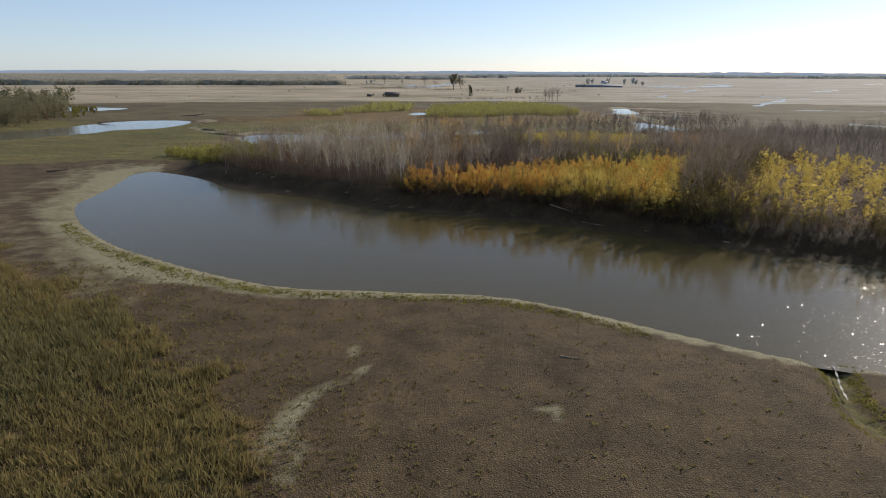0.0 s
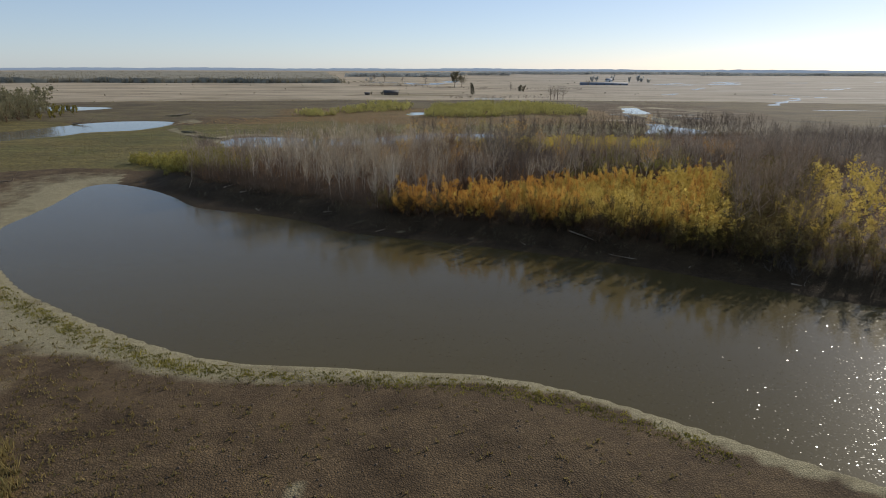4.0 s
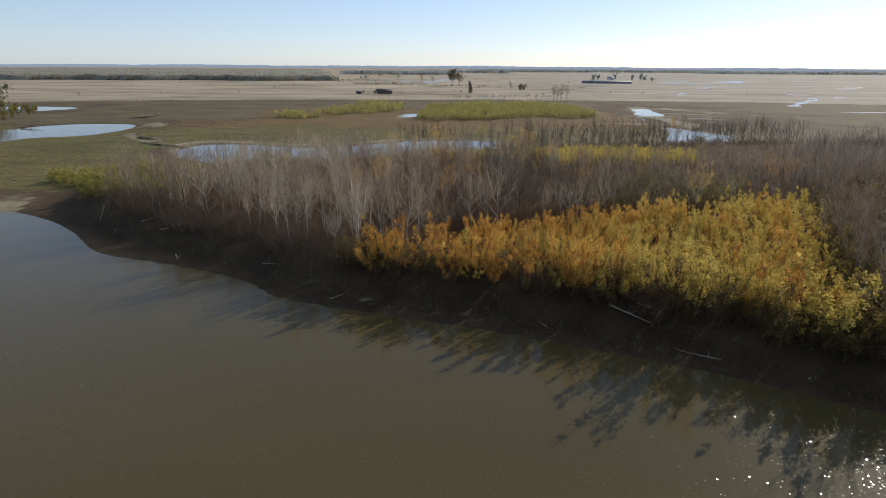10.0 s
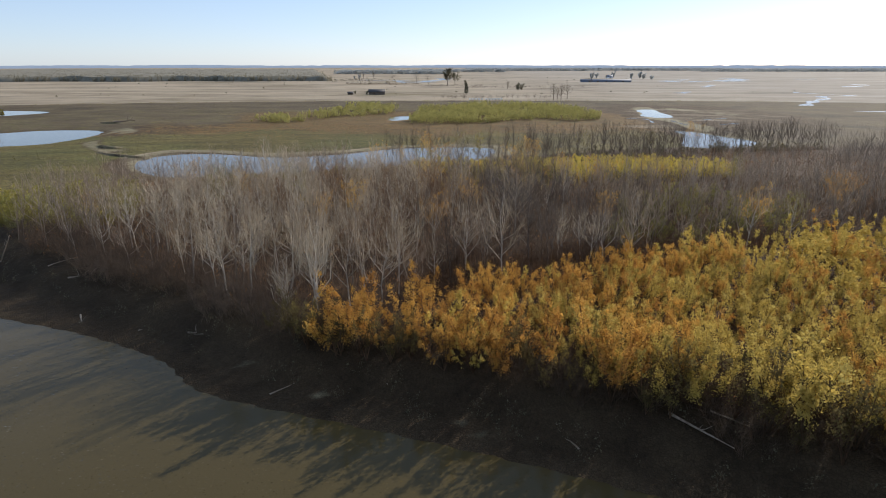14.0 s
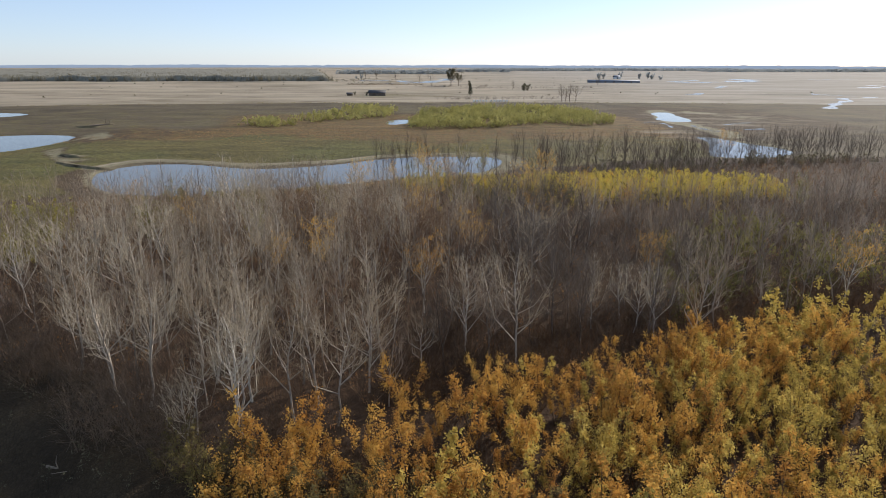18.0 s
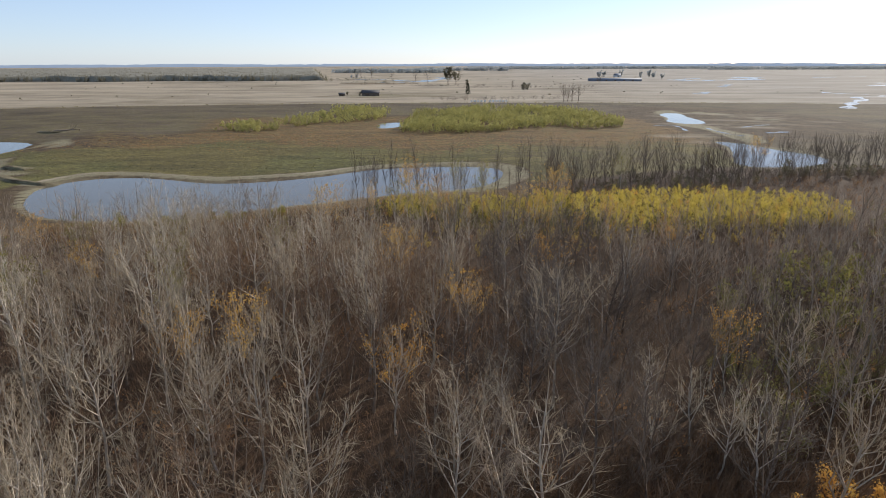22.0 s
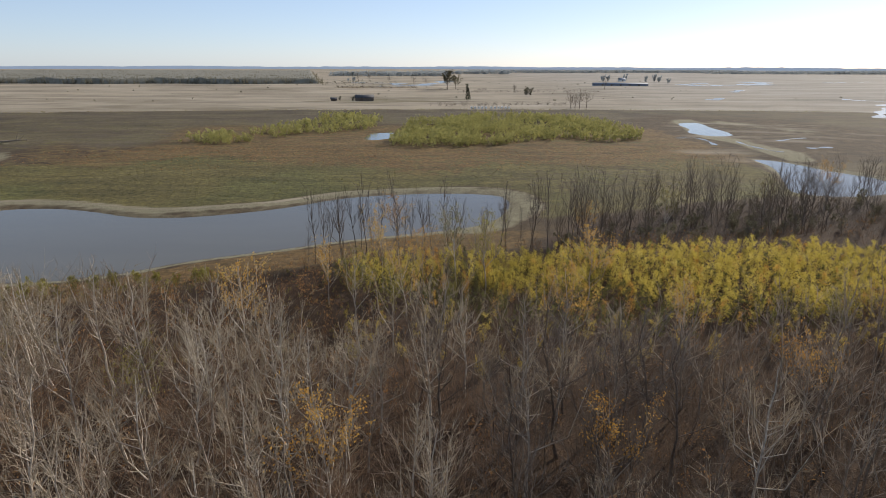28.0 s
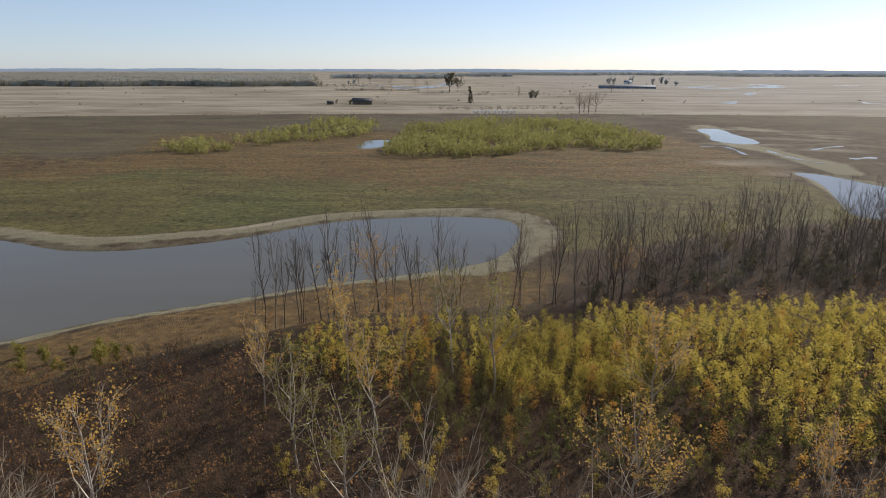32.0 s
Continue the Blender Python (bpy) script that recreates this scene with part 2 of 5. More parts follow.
def water_material(name, murk, rough=0.05, ripple=0.10, scale=2.3, glitter=0.0):
    """Murky water with faint ripples; glitter: the slope of small wavelets that catch the sun."""
    m = Nodes(name, rough, 0.2)
    m.bsdf.inputs["IOR"].default_value = 1.33
    drift = m.n.new("ShaderNodeMapping")
    drift.inputs["Scale"].default_value, drift.inputs["Rotation"].default_value = (0.02, 0.06, 1), (0, 0, 0.5)
    m.link(m.coords(), drift.inputs["Vector"])
    c = m.mix(m.noise(1.0, 4, 0.6, drift.outputs["Vector"], 0.5), tuple(v * 0.9 for v in murk), tuple(v * 1.15 for v in murk))
    m.colour(c)
    wave = m.math("MULTIPLY", m.noise(scale * 1.2, 2, 0.5), ripple)
    m.bump(wave, 1.0, 0.12)
    if glitter:
        m.bsdf.inputs["Coat Weight"].default_value, m.bsdf.inputs["Coat Roughness"].default_value, m.bsdf.inputs["Coat IOR"].default_value = 0.05, 0.4, 1.33
        spot = m.add("ShaderNodeTexVoronoi", Scale=scale)
        m.link(m.coords(), spot.inputs["Vector"])
        pick = m.n.new("ShaderNodeSeparateColor")
        m.link(spot.outputs["Color"], pick.inputs["Color"])
        core = m.math("MULTIPLY", m.math("LESS_THAN", spot.outputs["Distance"], 0.32), m.math("GREATER_THAN", pick.outputs["Blue"], 0.15))
        tilt = m.n.new("ShaderNodeCombineXYZ")
        for k, channel in enumerate(("Red", "Green")):
            side = m.math("SUBTRACT", pick.outputs[channel], 0.5)
            cube = m.math("MULTIPLY", m.math("MULTIPLY", side, m.math("MULTIPLY", side, side)), glitter * 8)
            m.link(m.math("MULTIPLY", cube, core), tilt.inputs[k])
        both, unit = m.n.new("ShaderNodeVectorMath"), m.n.new("ShaderNodeVectorMath")
        unit.operation = "NORMALIZE"
        m.link(m.bsdf.inputs["Normal"].links[0].from_socket, both.inputs[0])
        m.link(tilt.outputs[0], both.inputs[1])
        m.link(both.outputs[0], unit.inputs[0])
        m.link(unit.outputs[0], m.bsdf.inputs["Normal"])
        m.link(m.math("ADD", m.math("MULTIPLY", core, 0.10), rough), m.bsdf.inputs["Roughness"])
    return m.mat


def plain_material(name, a, b, rough=0.7, scale=1.0):
    m = Nodes(name, rough, 0.3)
    m.colour(m.ramp(m.noise(scale, 5), (0.3, a), (0.7, b)))
    m.bump(m.noise(scale * 5, 4), 0.3, 0.03)
    return m.mat


SOIL = ground_material()
MUDDY = water_material("muddy_water", (0.066, 0.051, 0.0212), 0.035, 0.06, 3.3, 0.21)
GREYWATER = water_material("grey_water", (0.110, 0.100, 0.078))
BARK = bark_material("grey_bark", (0.30, 0.27, 0.235), (0.60, 0.56, 0.495))
TWIGBARK = bark_material("grey_twigs", (0.275, 0.238, 0.18), (0.57, 0.507, 0.395), 0.6, True)
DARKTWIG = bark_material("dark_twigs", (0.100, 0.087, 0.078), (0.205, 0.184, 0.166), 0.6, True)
MIDBARK = bark_material("brown_bark", (0.19, 0.158, 0.128), (0.40, 0.345, 0.285))
BROWNTWIG = bark_material("brown_grey_twigs", (0.165, 0.131, 0.104), (0.36, 0.295, 0.238), 0.6, True)
REDTWIG = bark_material("reddish_twigs", (0.135, 0.092, 0.062), (0.30, 0.208, 0.142), 0.6, True)
BRUSH = bark_material("brown_brush_twigs", (0.070, 0.054, 0.042), (0.165, 0.126, 0.095), 0.6, True)
MIXBARK = bark_material("mixed_twigs", (0.25, 0.218, 0.185), (0.57, 0.515, 0.45), 0.25, True)
LOGBARK = bark_material("weathered_wood", (0.17, 0.14, 0.11), (0.40, 0.35, 0.29))
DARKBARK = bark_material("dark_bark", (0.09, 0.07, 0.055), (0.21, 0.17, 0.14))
TWIG = bark_material("brown_twigs", (0.070, 0.044, 0.027), (0.195, 0.126, 0.078), 0.5, True)
GOLD = leaf_material("golden_leaves", (0.125, 0.068, 0.032), (0.42, 0.208, 0.050), (0.63, 0.365, 0.080), (0.62, 0.43, 0.12), share=0.45)
YELLOW = leaf_material("yellow_leaves", (0.098, 0.085, 0.036), (0.345, 0.262, 0.064), (0.58, 0.43, 0.102), (0.56, 0.45, 0.14), share=0.45)
BRIGHT = leaf_material("bright_yellow_leaves", (0.10, 0.088, 0.026), (0.36, 0.290, 0.058), (0.58, 0.455, 0.088), (0.58, 0.48, 0.14), share=0.52)
BUSHGREEN = leaf_material("willow_leaves", (0.090, 0.090, 0.032), (0.250, 0.236, 0.082), (0.420, 0.385, 0.135), (0.52, 0.47, 0.18), share=0.46)
OLIVE = leaf_material("olive_leaves", (0.045, 0.045, 0.014), (0.14, 0.125, 0.032), (0.29, 0.25, 0.06), (0.42, 0.36, 0.10))
DULL = leaf_material("dull_brown_leaves", (0.045, 0.036, 0.018), (0.10, 0.078, 0.034), (0.18, 0.140, 0.055), (0.28, 0.21, 0.06))
SEDGE = leaf_material("sedge_blades", (0.085, 0.080, 0.028), (0.16, 0.142, 0.052), (0.24, 0.20, 0.078), share=0.5)
DARKGREEN = leaf_material("dark_green_leaves", (0.035, 0.036, 0.014), (0.095, 0.092, 0.032), (0.20, 0.185, 0.058), (0.33, 0.285, 0.085))
WILLOW = leaf_material("grey_willow_leaves", (0.085, 0.078, 0.048), (0.175, 0.160, 0.095), (0.275, 0.25, 0.145), share=0.45)
GREYLEAF = leaf_material("grey_green_leaves", (0.05, 0.048, 0.03), (0.13, 0.115, 0.07), (0.22, 0.19, 0.12))
REED = leaf_material("reed_blades", (0.070, 0.054, 0.023), (0.178, 0.136, 0.053), (0.26, 0.204, 0.082), (0.195, 0.18, 0.065))
GREENREED = leaf_material("green_reed_blades", (0.064, 0.055, 0.023), (0.145, 0.124, 0.051), (0.225, 0.19, 0.083))
CLOD = plain_material("dried_clods", (0.075, 0.053, 0.037), (0.13, 0.095, 0.064), 0.95, 3.0)
DRYGRASS = leaf_material("dry_grass", (0.11, 0.055, 0.025), (0.28, 0.145, 0.060), (0.43, 0.265, 0.12), share=0.5)
# distance haze put into the leaf tone of far belts and bushes
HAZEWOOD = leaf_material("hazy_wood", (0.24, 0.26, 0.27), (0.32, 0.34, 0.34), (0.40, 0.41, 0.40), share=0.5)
FARWOOD = leaf_material("far_wood", (0.150, 0.135, 0.100), (0.185, 0.168, 0.120), (0.215, 0.197, 0.138), share=0.5)

# canopy tone lightened towards blue-grey to carry far haze
CANOPY = plain_material("hazy_canopy_twigs", (0.15, 0.137, 0.105), (0.215, 0.198, 0.150), 0.95, 0.12)


# ---- mesh helpers ----
def fast_mesh(name, verts, faces, material):
    """A mesh from an array of places and an array of faces with equal corner counts."""
    verts, faces = np.asarray(verts, dtype=np.float32), np.asarray(faces, dtype=np.int32)
    k = faces.shape[1]
    me = bpy.data.meshes.new(name)
    me.vertices.add(len(verts))
    me.vertices.foreach_set("co", verts.ravel())
    me.loops.add(faces.size)
    me.loops.foreach_set("vertex_index", faces.ravel())
    me.polygons.add(len(faces))
    me.polygons.foreach_set("loop_start", np.arange(0, faces.size, k, dtype=np.int32))
    me.materials.append(material)
    me.update(calc_edges=True)
    me.validate()
    return me


class Pile:
    """Collects quads of many small pieces for one mesh."""

    def __init__(self):
        self.v, self.f, self.n = [], [], 0

    def put(self, verts, faces):
        self.v.append(np.asarray(verts, dtype=float))
        self.f.append(np.asarray(faces, dtype=int) + self.n)
        self.n += len(verts)

    def tube(self, path, radii, sides=3):
        path, radii = np.asarray(path, dtype=float), np.asarray(radii, dtype=float)
        way = path[-1] - path[0]
        way = way / (np.linalg.norm(way) + 1e-9)
        side = np.cross(way, (0.0, 1.0, 0.0) if abs(way[2]) > 0.9 else (0.0, 0.0, 1.0))
        side /= np.linalg.norm(side) + 1e-9
        up = np.cross(way, side)
        a = np.arange(sides) * 2 * np.pi / sides
        ring = np.cos(a)[:, None] * side + np.sin(a)[:, None] * up
        verts = (path[:, None, :] + radii[:, None, None] * ring[None]).reshape(-1, 3)
        i = np.arange(len(path) - 1)[:, None] * sides
        j = np.arange(sides)[None]
        k = (j + 1) % sides
        self.put(verts, np.stack([i + j, i + k, i + sides + k, i + sides + j], -1).reshape(-1, 4))

    def cards(self, centres, length, width, r, upright=0.0):
        """Loose leaf-shaped quads about the given places, turned at random."""
        n = len(centres)
        d = r.normal(size=(n, 3))
        d[:, 2] = d[:, 2] * (1 - upright) + upright * 1.6
        d /= np.linalg.norm(d, axis=1)[:, None]
        e = np.cross(d, r.normal(size=(n, 3)))
        e /= np.linalg.norm(e, axis=1)[:, None] + 1e-9
        L = (length * r.uniform(0.7, 1.3, n))[:, None]
        W = (width * r.uniform(0.7, 1.3, n))[:, None]
        verts = np.stack([centres - d * L / 2, centres + e * W / 2, centres + d * L / 2, centres - e * W / 2], 1).reshape(-1, 3)
        self.put(verts, np.arange(4 * n).reshape(-1, 4))

    def strips(self, a, b, w0, w1, r):
        """Thin flat shoots from the places a to the places b."""
        d = b - a
        e = np.cross(d, r.normal(size=d.shape))
        e /= np.linalg.norm(e, axis=1)[:, None] + 1e-9
        verts = np.stack([a - e * w0 / 2, a + e * w0 / 2, b + e * w1 / 2, b - e * w1 / 2], 1).reshape(-1, 3)
        self.put(verts, np.arange(len(verts)).reshape(-1, 4))

    def mesh(self, name, material):
        return fast_mesh(name, np.concatenate(self.v), np.concatenate(self.f), material)

    def arrays(self):
        return np.concatenate(self.v), np.concatenate(self.f)


def scatter_mesh(name, protos, places, material):
    """One mesh of many copies of prototype arrays; places: x, y, z, turn, scale."""
    V, F, n = [], [], 0
    which = rng.integers(0, len(protos), len(places))
    for p, (pv, pf) in enumerate(protos):
        rows = places[which == p]
        if not len(rows):
            continue
        c, s = np.cos(rows[:, 3]), np.sin(rows[:, 3])
        x = (pv[None, :, 0] * c[:, None] - pv[None, :, 1] * s[:, None]) * rows[:, 4:5] + rows[:, 0:1]
        y = (pv[None, :, 0] * s[:, None] + pv[None, :, 1] * c[:, None]) * rows[:, 4:5] + rows[:, 1:2]
        z = pv[None, :, 2] * rows[:, 4:5] + rows[:, 2:3]
        V.append(np.stack([x, y, z], -1).reshape(-1, 3))
        F.append((pf[None] + (np.arange(len(rows)) * len(pv))[:, None, None]).reshape(-1, pf.shape[1]) + n)
        n += len(rows) * len(pv)
    return fast_mesh(name, np.concatenate(V), np.concatenate(F), material)


def part(name, mesh, parent, label=""):
    ob = new(name, mesh)
    ob.parent = parent
    return tagged(ob, label)


# ---- the plan: shores and stands ----
def smooth_loop(points, per=8, closed=True):
    """A rounded line through a few corner points."""
    p = np.asarray(points, dtype=float)
    n = len(p)
    out = []
    for i in range(n if closed else n - 1):
        a, b, c, d = (p[(i + k) % n] if closed else p[min(max(i + k, 0), n - 1)] for k in (-1, 0, 1, 2))
        for u in np.arange(per) / per:
            out.append(0.5 * (2 * b + (c - a) * u + (2 * a - 5 * b + 4 * c - d) * u * u + (3 * b - a - 3 * c + d) * u ** 3))
    return np.array(out)


def edge_distance(x, y, line, closed=True):
    best = np.full(x.shape, 1e9)
    inside = np.zeros(x.shape, dtype=bool)
    n = len(line)
    for i in range(n if closed else n - 1):
        (ax, ay), (bx, by) = line[i], line[(i + 1) % n]
        ex, ey = bx - ax, by - ay
        t = np.clip(((x - ax) * ex + (y - ay) * ey) / (ex * ex + ey * ey + 1e-9), 0, 1)
        best = np.minimum(best, (x - ax - t * ex) ** 2 + (y - ay - t * ey) ** 2)
        if closed:
            cross = (ay > y) != (by > y)
            inside ^= cross & (x < ax + (y - ay) * ex / (ey if abs(ey) > 1e-9 else 1e-9))
    best = np.sqrt(best)
    return np.where(inside, -best, best) if closed else best


OXBOW = smooth_loop([(-97, 166), (-85, 146), (-69, 128), (-56, 118), (-46, 111), (-34, 104), (-24, 100), (-7, 98), (9, 96), (20, 91), (34, 81), (46, 73), (55, 69), (75, 58), (110, 40), (160, 10), (200, -10), (225, 30), (170, 62), (120, 90), (84, 111), (64, 122), (40, 138), (22, 147), (8, 153), (-5, 158), (-20, 164), (-28, 172), (-42, 180), (-57, 186), (-64, 191), (-74, 203), (-86, 214), (-100, 222), (-105, 216), (-101, 195), (-99, 181)])
MARSH_LAKE = smooth_loop([(-104, 338), (-98, 352), (-86, 355), (-74, 352), (-61, 346), (-51, 345), (-40, 348), (-27, 355), (-14, 366), (-4, 371), (12, 374), (26, 373), (32, 368), (32, 356), (26, 341), (17, 334), (7, 330), (-6, 325), (-17, 319), (-33, 311), (-44, 303), (-58, 299), (-80, 302), (-95, 316)])
LONG_POND = smooth_loop([(-300, 300), (-235, 312), (-200, 350), (-190, 375), (-172, 385), (-166, 400), (-166, 430), (-178, 447), (-206, 446), (-220, 426), (-232, 385), (-250, 360), (-310, 340)])
NARROW_POND = smooth_loop([(-340, 590), (-310, 592), (-281, 580), (-280, 560), (-300, 540), (-330, 560)])
REED_POND = smooth_loop([(-22, 512), (-20, 534), (-9, 538), (-4, 524), (-10, 511), (-17, 504)])
FLAT_POND = smooth_loop([(160, 560), (166, 592), (180, 600), (176, 570), (171, 530), (158, 524), (152, 540)])
EAST_POND = smooth_loop([(118, 376), (125, 395), (131, 409), (136, 424), (138, 440), (146, 434), (151, 414), (157, 398), (155, 384), (142, 373), (128, 370)])
PONDS = {
    "oxbow_lake": (OXBOW, 0.065), "marsh_lake": (MARSH_LAKE, 0.07), "long_pond": (LONG_POND, 0.07), "narrow_pond": (NARROW_POND, 0.05),
    "reed_pond": (REED_POND, 0.08), "flat_pond": (FLAT_POND, 0.05), "east_pond": (EAST_POND, 0.07),
}
BLUFF = smooth_loop([(-82, 222), (-70, 208), (-50, 194), (-36, 185), (-24, 177), (-15, 170), (0, 165), (15, 159), (30, 152), (45, 143), (64, 131), (86, 118), (125, 98), (180, 70), (260, 60), (300, 200), (200, 330), (120, 340), (95, 326), (60, 318), (30, 314), (5, 311), (-10, 304), (-25, 296), (-50, 286), (-72, 280), (-90, 255)])
GROVE = smooth_loop([(-76, 216), (-60, 204), (-44, 194), (-30, 183), (-14, 174), (0, 181), (12, 190), (30, 192), (46, 200), (66, 208), (100, 216), (125, 216), (140, 230), (145, 262), (125, 282), (100, 274), (60, 262), (30, 259), (12, 256), (-8, 255), (-24, 260), (-50, 267), (-66, 262), (-80, 246)])
GOLD_STAND = smooth_loop([(-7.5, 169), (-1, 165), (12, 159), (28, 151), (44, 143), (56, 138), (64, 158), (76, 180), (86, 206), (72, 206), (58, 200), (40, 194), (24, 186), (10, 184), (0, 176)])
EAST_STAND = smooth_loop([(66, 134), (80, 126), (98, 118), (124, 112), (136, 140), (132, 200), (108, 200), (94, 180), (78, 158)])
YELLOW_STAND = smooth_loop([(-4, 288), (3, 294), (14, 297), (32, 299), (54, 302), (78, 302), (94, 298), (98, 286), (88, 276), (60, 272), (30, 268), (14, 276), (4, 284)])
GREEN_STAND = smooth_loop([(-5, 476), (20, 470), (42, 474), (60, 492), (90, 490), (108, 496), (116, 520), (112, 560), (112, 600), (60, 622), (30, 610), (20, 588), (0, 578), (-2, 540)])
GREEN_WEST = smooth_loop([(-102, 480), (-86, 478), (-66, 492), (-58, 520), (-34, 528), (-26, 545), (-20, 590), (-40, 625), (-62, 620), (-66, 560), (-84, 520), (-98, 505)])


def fade(d, a, b):
    """0 where d reaches a, 1 where it reaches b."""
    t = np.clip((d - a) / (b - a), 0, 1)
    return t * t * (3 - 2 * t)


def ground_height(x, y):
    x, y = np.asarray(x, dtype=float), np.asarray(y, dtype=float)
    shore = np.full(x.shape, 1e9)
    depth = np.zeros(x.shape)
    for line, slope in PONDS.values():
        d = edge_distance(x, y, line)
        depth = np.where(d < 0, np.maximum(-1.6, d * 0.22), depth)
        shore = np.minimum(shore, np.where(d < 0, 0, d * slope + 0.14 * (1 - np.exp(-d / 0.7))))
    land = 0.95 * (1 - np.exp(-shore / 0.95))
    steep = 3.2 * (1 - fade(y, 215, 245))
    rise = 2.5 * fade(-edge_distance(x, y, BLUFF), -1.0 - steep, 6.5 - 1.3 * steep)
    creek = edge_distance(x, y, CREEK, False)
    land = land + rise - 0.9 * (1 - fade(creek, 0.4, 3.0)) * (y < 73)
    swell = 0.16 * np.sin(x * 0.11 + 1.3 * np.sin(y * 0.07)) * np.sin(y * 0.09 + 0.8) * fade(shore, 0.2, 0.9)
    return np.where(depth < 0, depth, land + swell)


CREEK = smooth_loop([(50.5, 71), (48.5, 66), (46.5, 61), (46, 55), (50, 44), (62, 30)], closed=False)


def spaced(a, b, step):
    return list(np.linspace(a, b, max(2, int(abs(b - a) / step) + 1)))


def growing(a, b, step, factor):
    out, x, s = [], a, step
    sign = 1 if b > a else -1
    while sign * (b - x) > s:
        x += sign * s
        out.append(x)
        s *= factor
    return out + [b]


def build_ground():
    xs = np.array(growing(-130, -6500, 2.5, 1.08)[::-1] + spaced(-130, 150, 1.95) + growing(150, 6500, 2.5, 1.08))
    ys = np.array(growing(30, -3000, 3, 1.25)[::-1] + spaced(30, 385, 1.95) + growing(385, 800, 2, 1.012) + growing(800, 4950, 6, 1.08))
    X, Y = np.meshgrid(xs, ys)
    x, y = X.ravel(), Y.ravel()
    z = ground_height(x, y)
    near = (np.abs(x) < 200) & (y > 0) & (y < 420)
    for i in np.nonzero(near & (z > 0.32))[0]:
        z[i] += 0.10 * noise.noise((x[i] * 0.35, y[i] * 0.35, 0.0)) + 0.05 * noise.noise((x[i] * 1.1, y[i] * 1.1, 4.0))
    nx, ny = len(xs), len(ys)
    i = (np.arange(ny - 1)[:, None] * nx + np.arange(nx - 1)[None]).ravel()
    me = fast_mesh("ground", np.stack([x, y, z], 1), np.stack([i, i + 1, i + nx + 1, i + nx], 1), SOIL)
    d_ox, d_marsh = edge_distance(x, y, OXBOW), edge_distance(x, y, MARSH_LAKE)
    d_bluff, d_grove = edge_distance(x, y, BLUFF), edge_distance(x, y, GROVE)
    wob = 3.0 * np.sin(x * 0.09 + 2) + 2.0 * np.sin(y * 0.13 + x * 0.05)
    field = 700 + 0.035 * (x + 50) - 0.00035 * (x - 20) ** 2 * (np.abs(x) < 600) - 130 * (np.abs(x) >= 600)
    straw = fade(y - field, -4, 6)
    on_bar = (d_bluff > 2)
    # pale dried rim of the lakes
    bend = np.maximum(fade(-x, 25, 60), 0.4 * fade(-x, -22, 8))
    rim = (0.68 - 0.04 * bend) * (1 - fade(d_ox + wob * 0.35, 1.2 + 5 * bend, 2.8 + 13 * bend))
    rim = np.maximum(rim, 0.43 * bend * (1 - fade(d_ox + wob, 14, 50)))
    rim = np.where(d_bluff > 14, rim, 0)
    rim = np.maximum(rim, 0.95 * (1 - fade(np.abs(d_marsh + wob * 0.55 - 5.5 - 2.5 * fade(-x, 40, 80)), 1.0 + 2.0 * fade(-x, 40, 80), 4.0 + 3.0 * fade(-x, 40, 80))) * fade(y, 335, 346) * (1 - 0.45 * fade(x, -10, 30)))
    rim = np.maximum(rim, (0.44 + 0.14 * fade(x, -20, 20)) * (1 - fade(d_marsh + wob * 0.3, 5, 10)) * (y > 325))
    rim = np.maximum(rim, 0.85 * (1 - fade(np.abs(d_marsh - 1.2), 0.6, 1.6)) * (y < 340))
    for line, share in (([(-8.5, 66.5), (-12, 65.2), (-14.4, 60.5), (-15.8, 54), (-16.6, 50)], 0.55), ([(-13.2, 52.5), (-13.4, 46.5)], 0.42)):
        strip = edge_distance(x, y, smooth_loop(line, closed=False), False)
        rim = np.maximum(rim, share * (1 - fade(strip + wob * 0.25, 0.9, 4.0)))
    for px, py, size in ((-10.5, 74, 1.6), (12.5, 59, 1.8), (-9, 69.5, 1.2)):
        rim = np.maximum(rim, 0.62 * (1 - fade(np.hypot(x - px, y - py), 0.5 * size, 1.5 * size)))
    d_long = edge_distance(x, y, LONG_POND)
    rim = np.maximum(rim, 0.58 * (1 - fade(np.abs(d_long + wob * 0.5 - 4), 1.5, 5)) * fade(x, -215, -190))
    sand = np.hypot((x - 132) / 26, (y - 452) / 36)
    rim = np.maximum(rim, 0.42 * (1 - fade(sand + wob * 0.06, 0.4, 1.5)))
    flats = np.hypot((x - 185) / 60, (y - 540) / 90)
    rim = np.maximum(rim, 0.38 * (1 - fade(flats + wob * 0.05, 0.5, 1.6)))
    # pale silt along the runnels of the eastern flats
    silt = edge_distance(x, y, smooth_loop([(179, 613), (155, 521), (156, 495), (156, 472), (155, 452), (154, 436)], closed=False), False)
    rim = np.maximum(rim, 0.86 * (1 - fade(silt + wob * 0.4, 2, 11)))
    silt2 = edge_distance(x, y, smooth_loop([(197, 605), (200, 577), (206, 559), (216, 539)], closed=False), False)
    rim = np.maximum(rim, 0.70 * (1 - fade(silt2 + wob * 1.2, 2, 16)))
    # green and rusty marsh between the lakes and the field
    reeds = edge_distance(x, y, REEDBED)
    open_land = (1 - straw) * fade(d_bluff, 0, 4)
    wave = 9 * np.sin(x * 0.035 + 1) + 5 * np.sin(x * 0.11) + 6 * np.sin(x * 0.06 + y * 0.05)
    south = fade(y + 0.5 * wave, 236, 250) * (1 - fade(x, 110, 160)) * fade(x, -340, -270)
    marsh = south * (1 - fade(y, 590, 660)) * open_land
    dry = fade(y + wave, 396, 436)
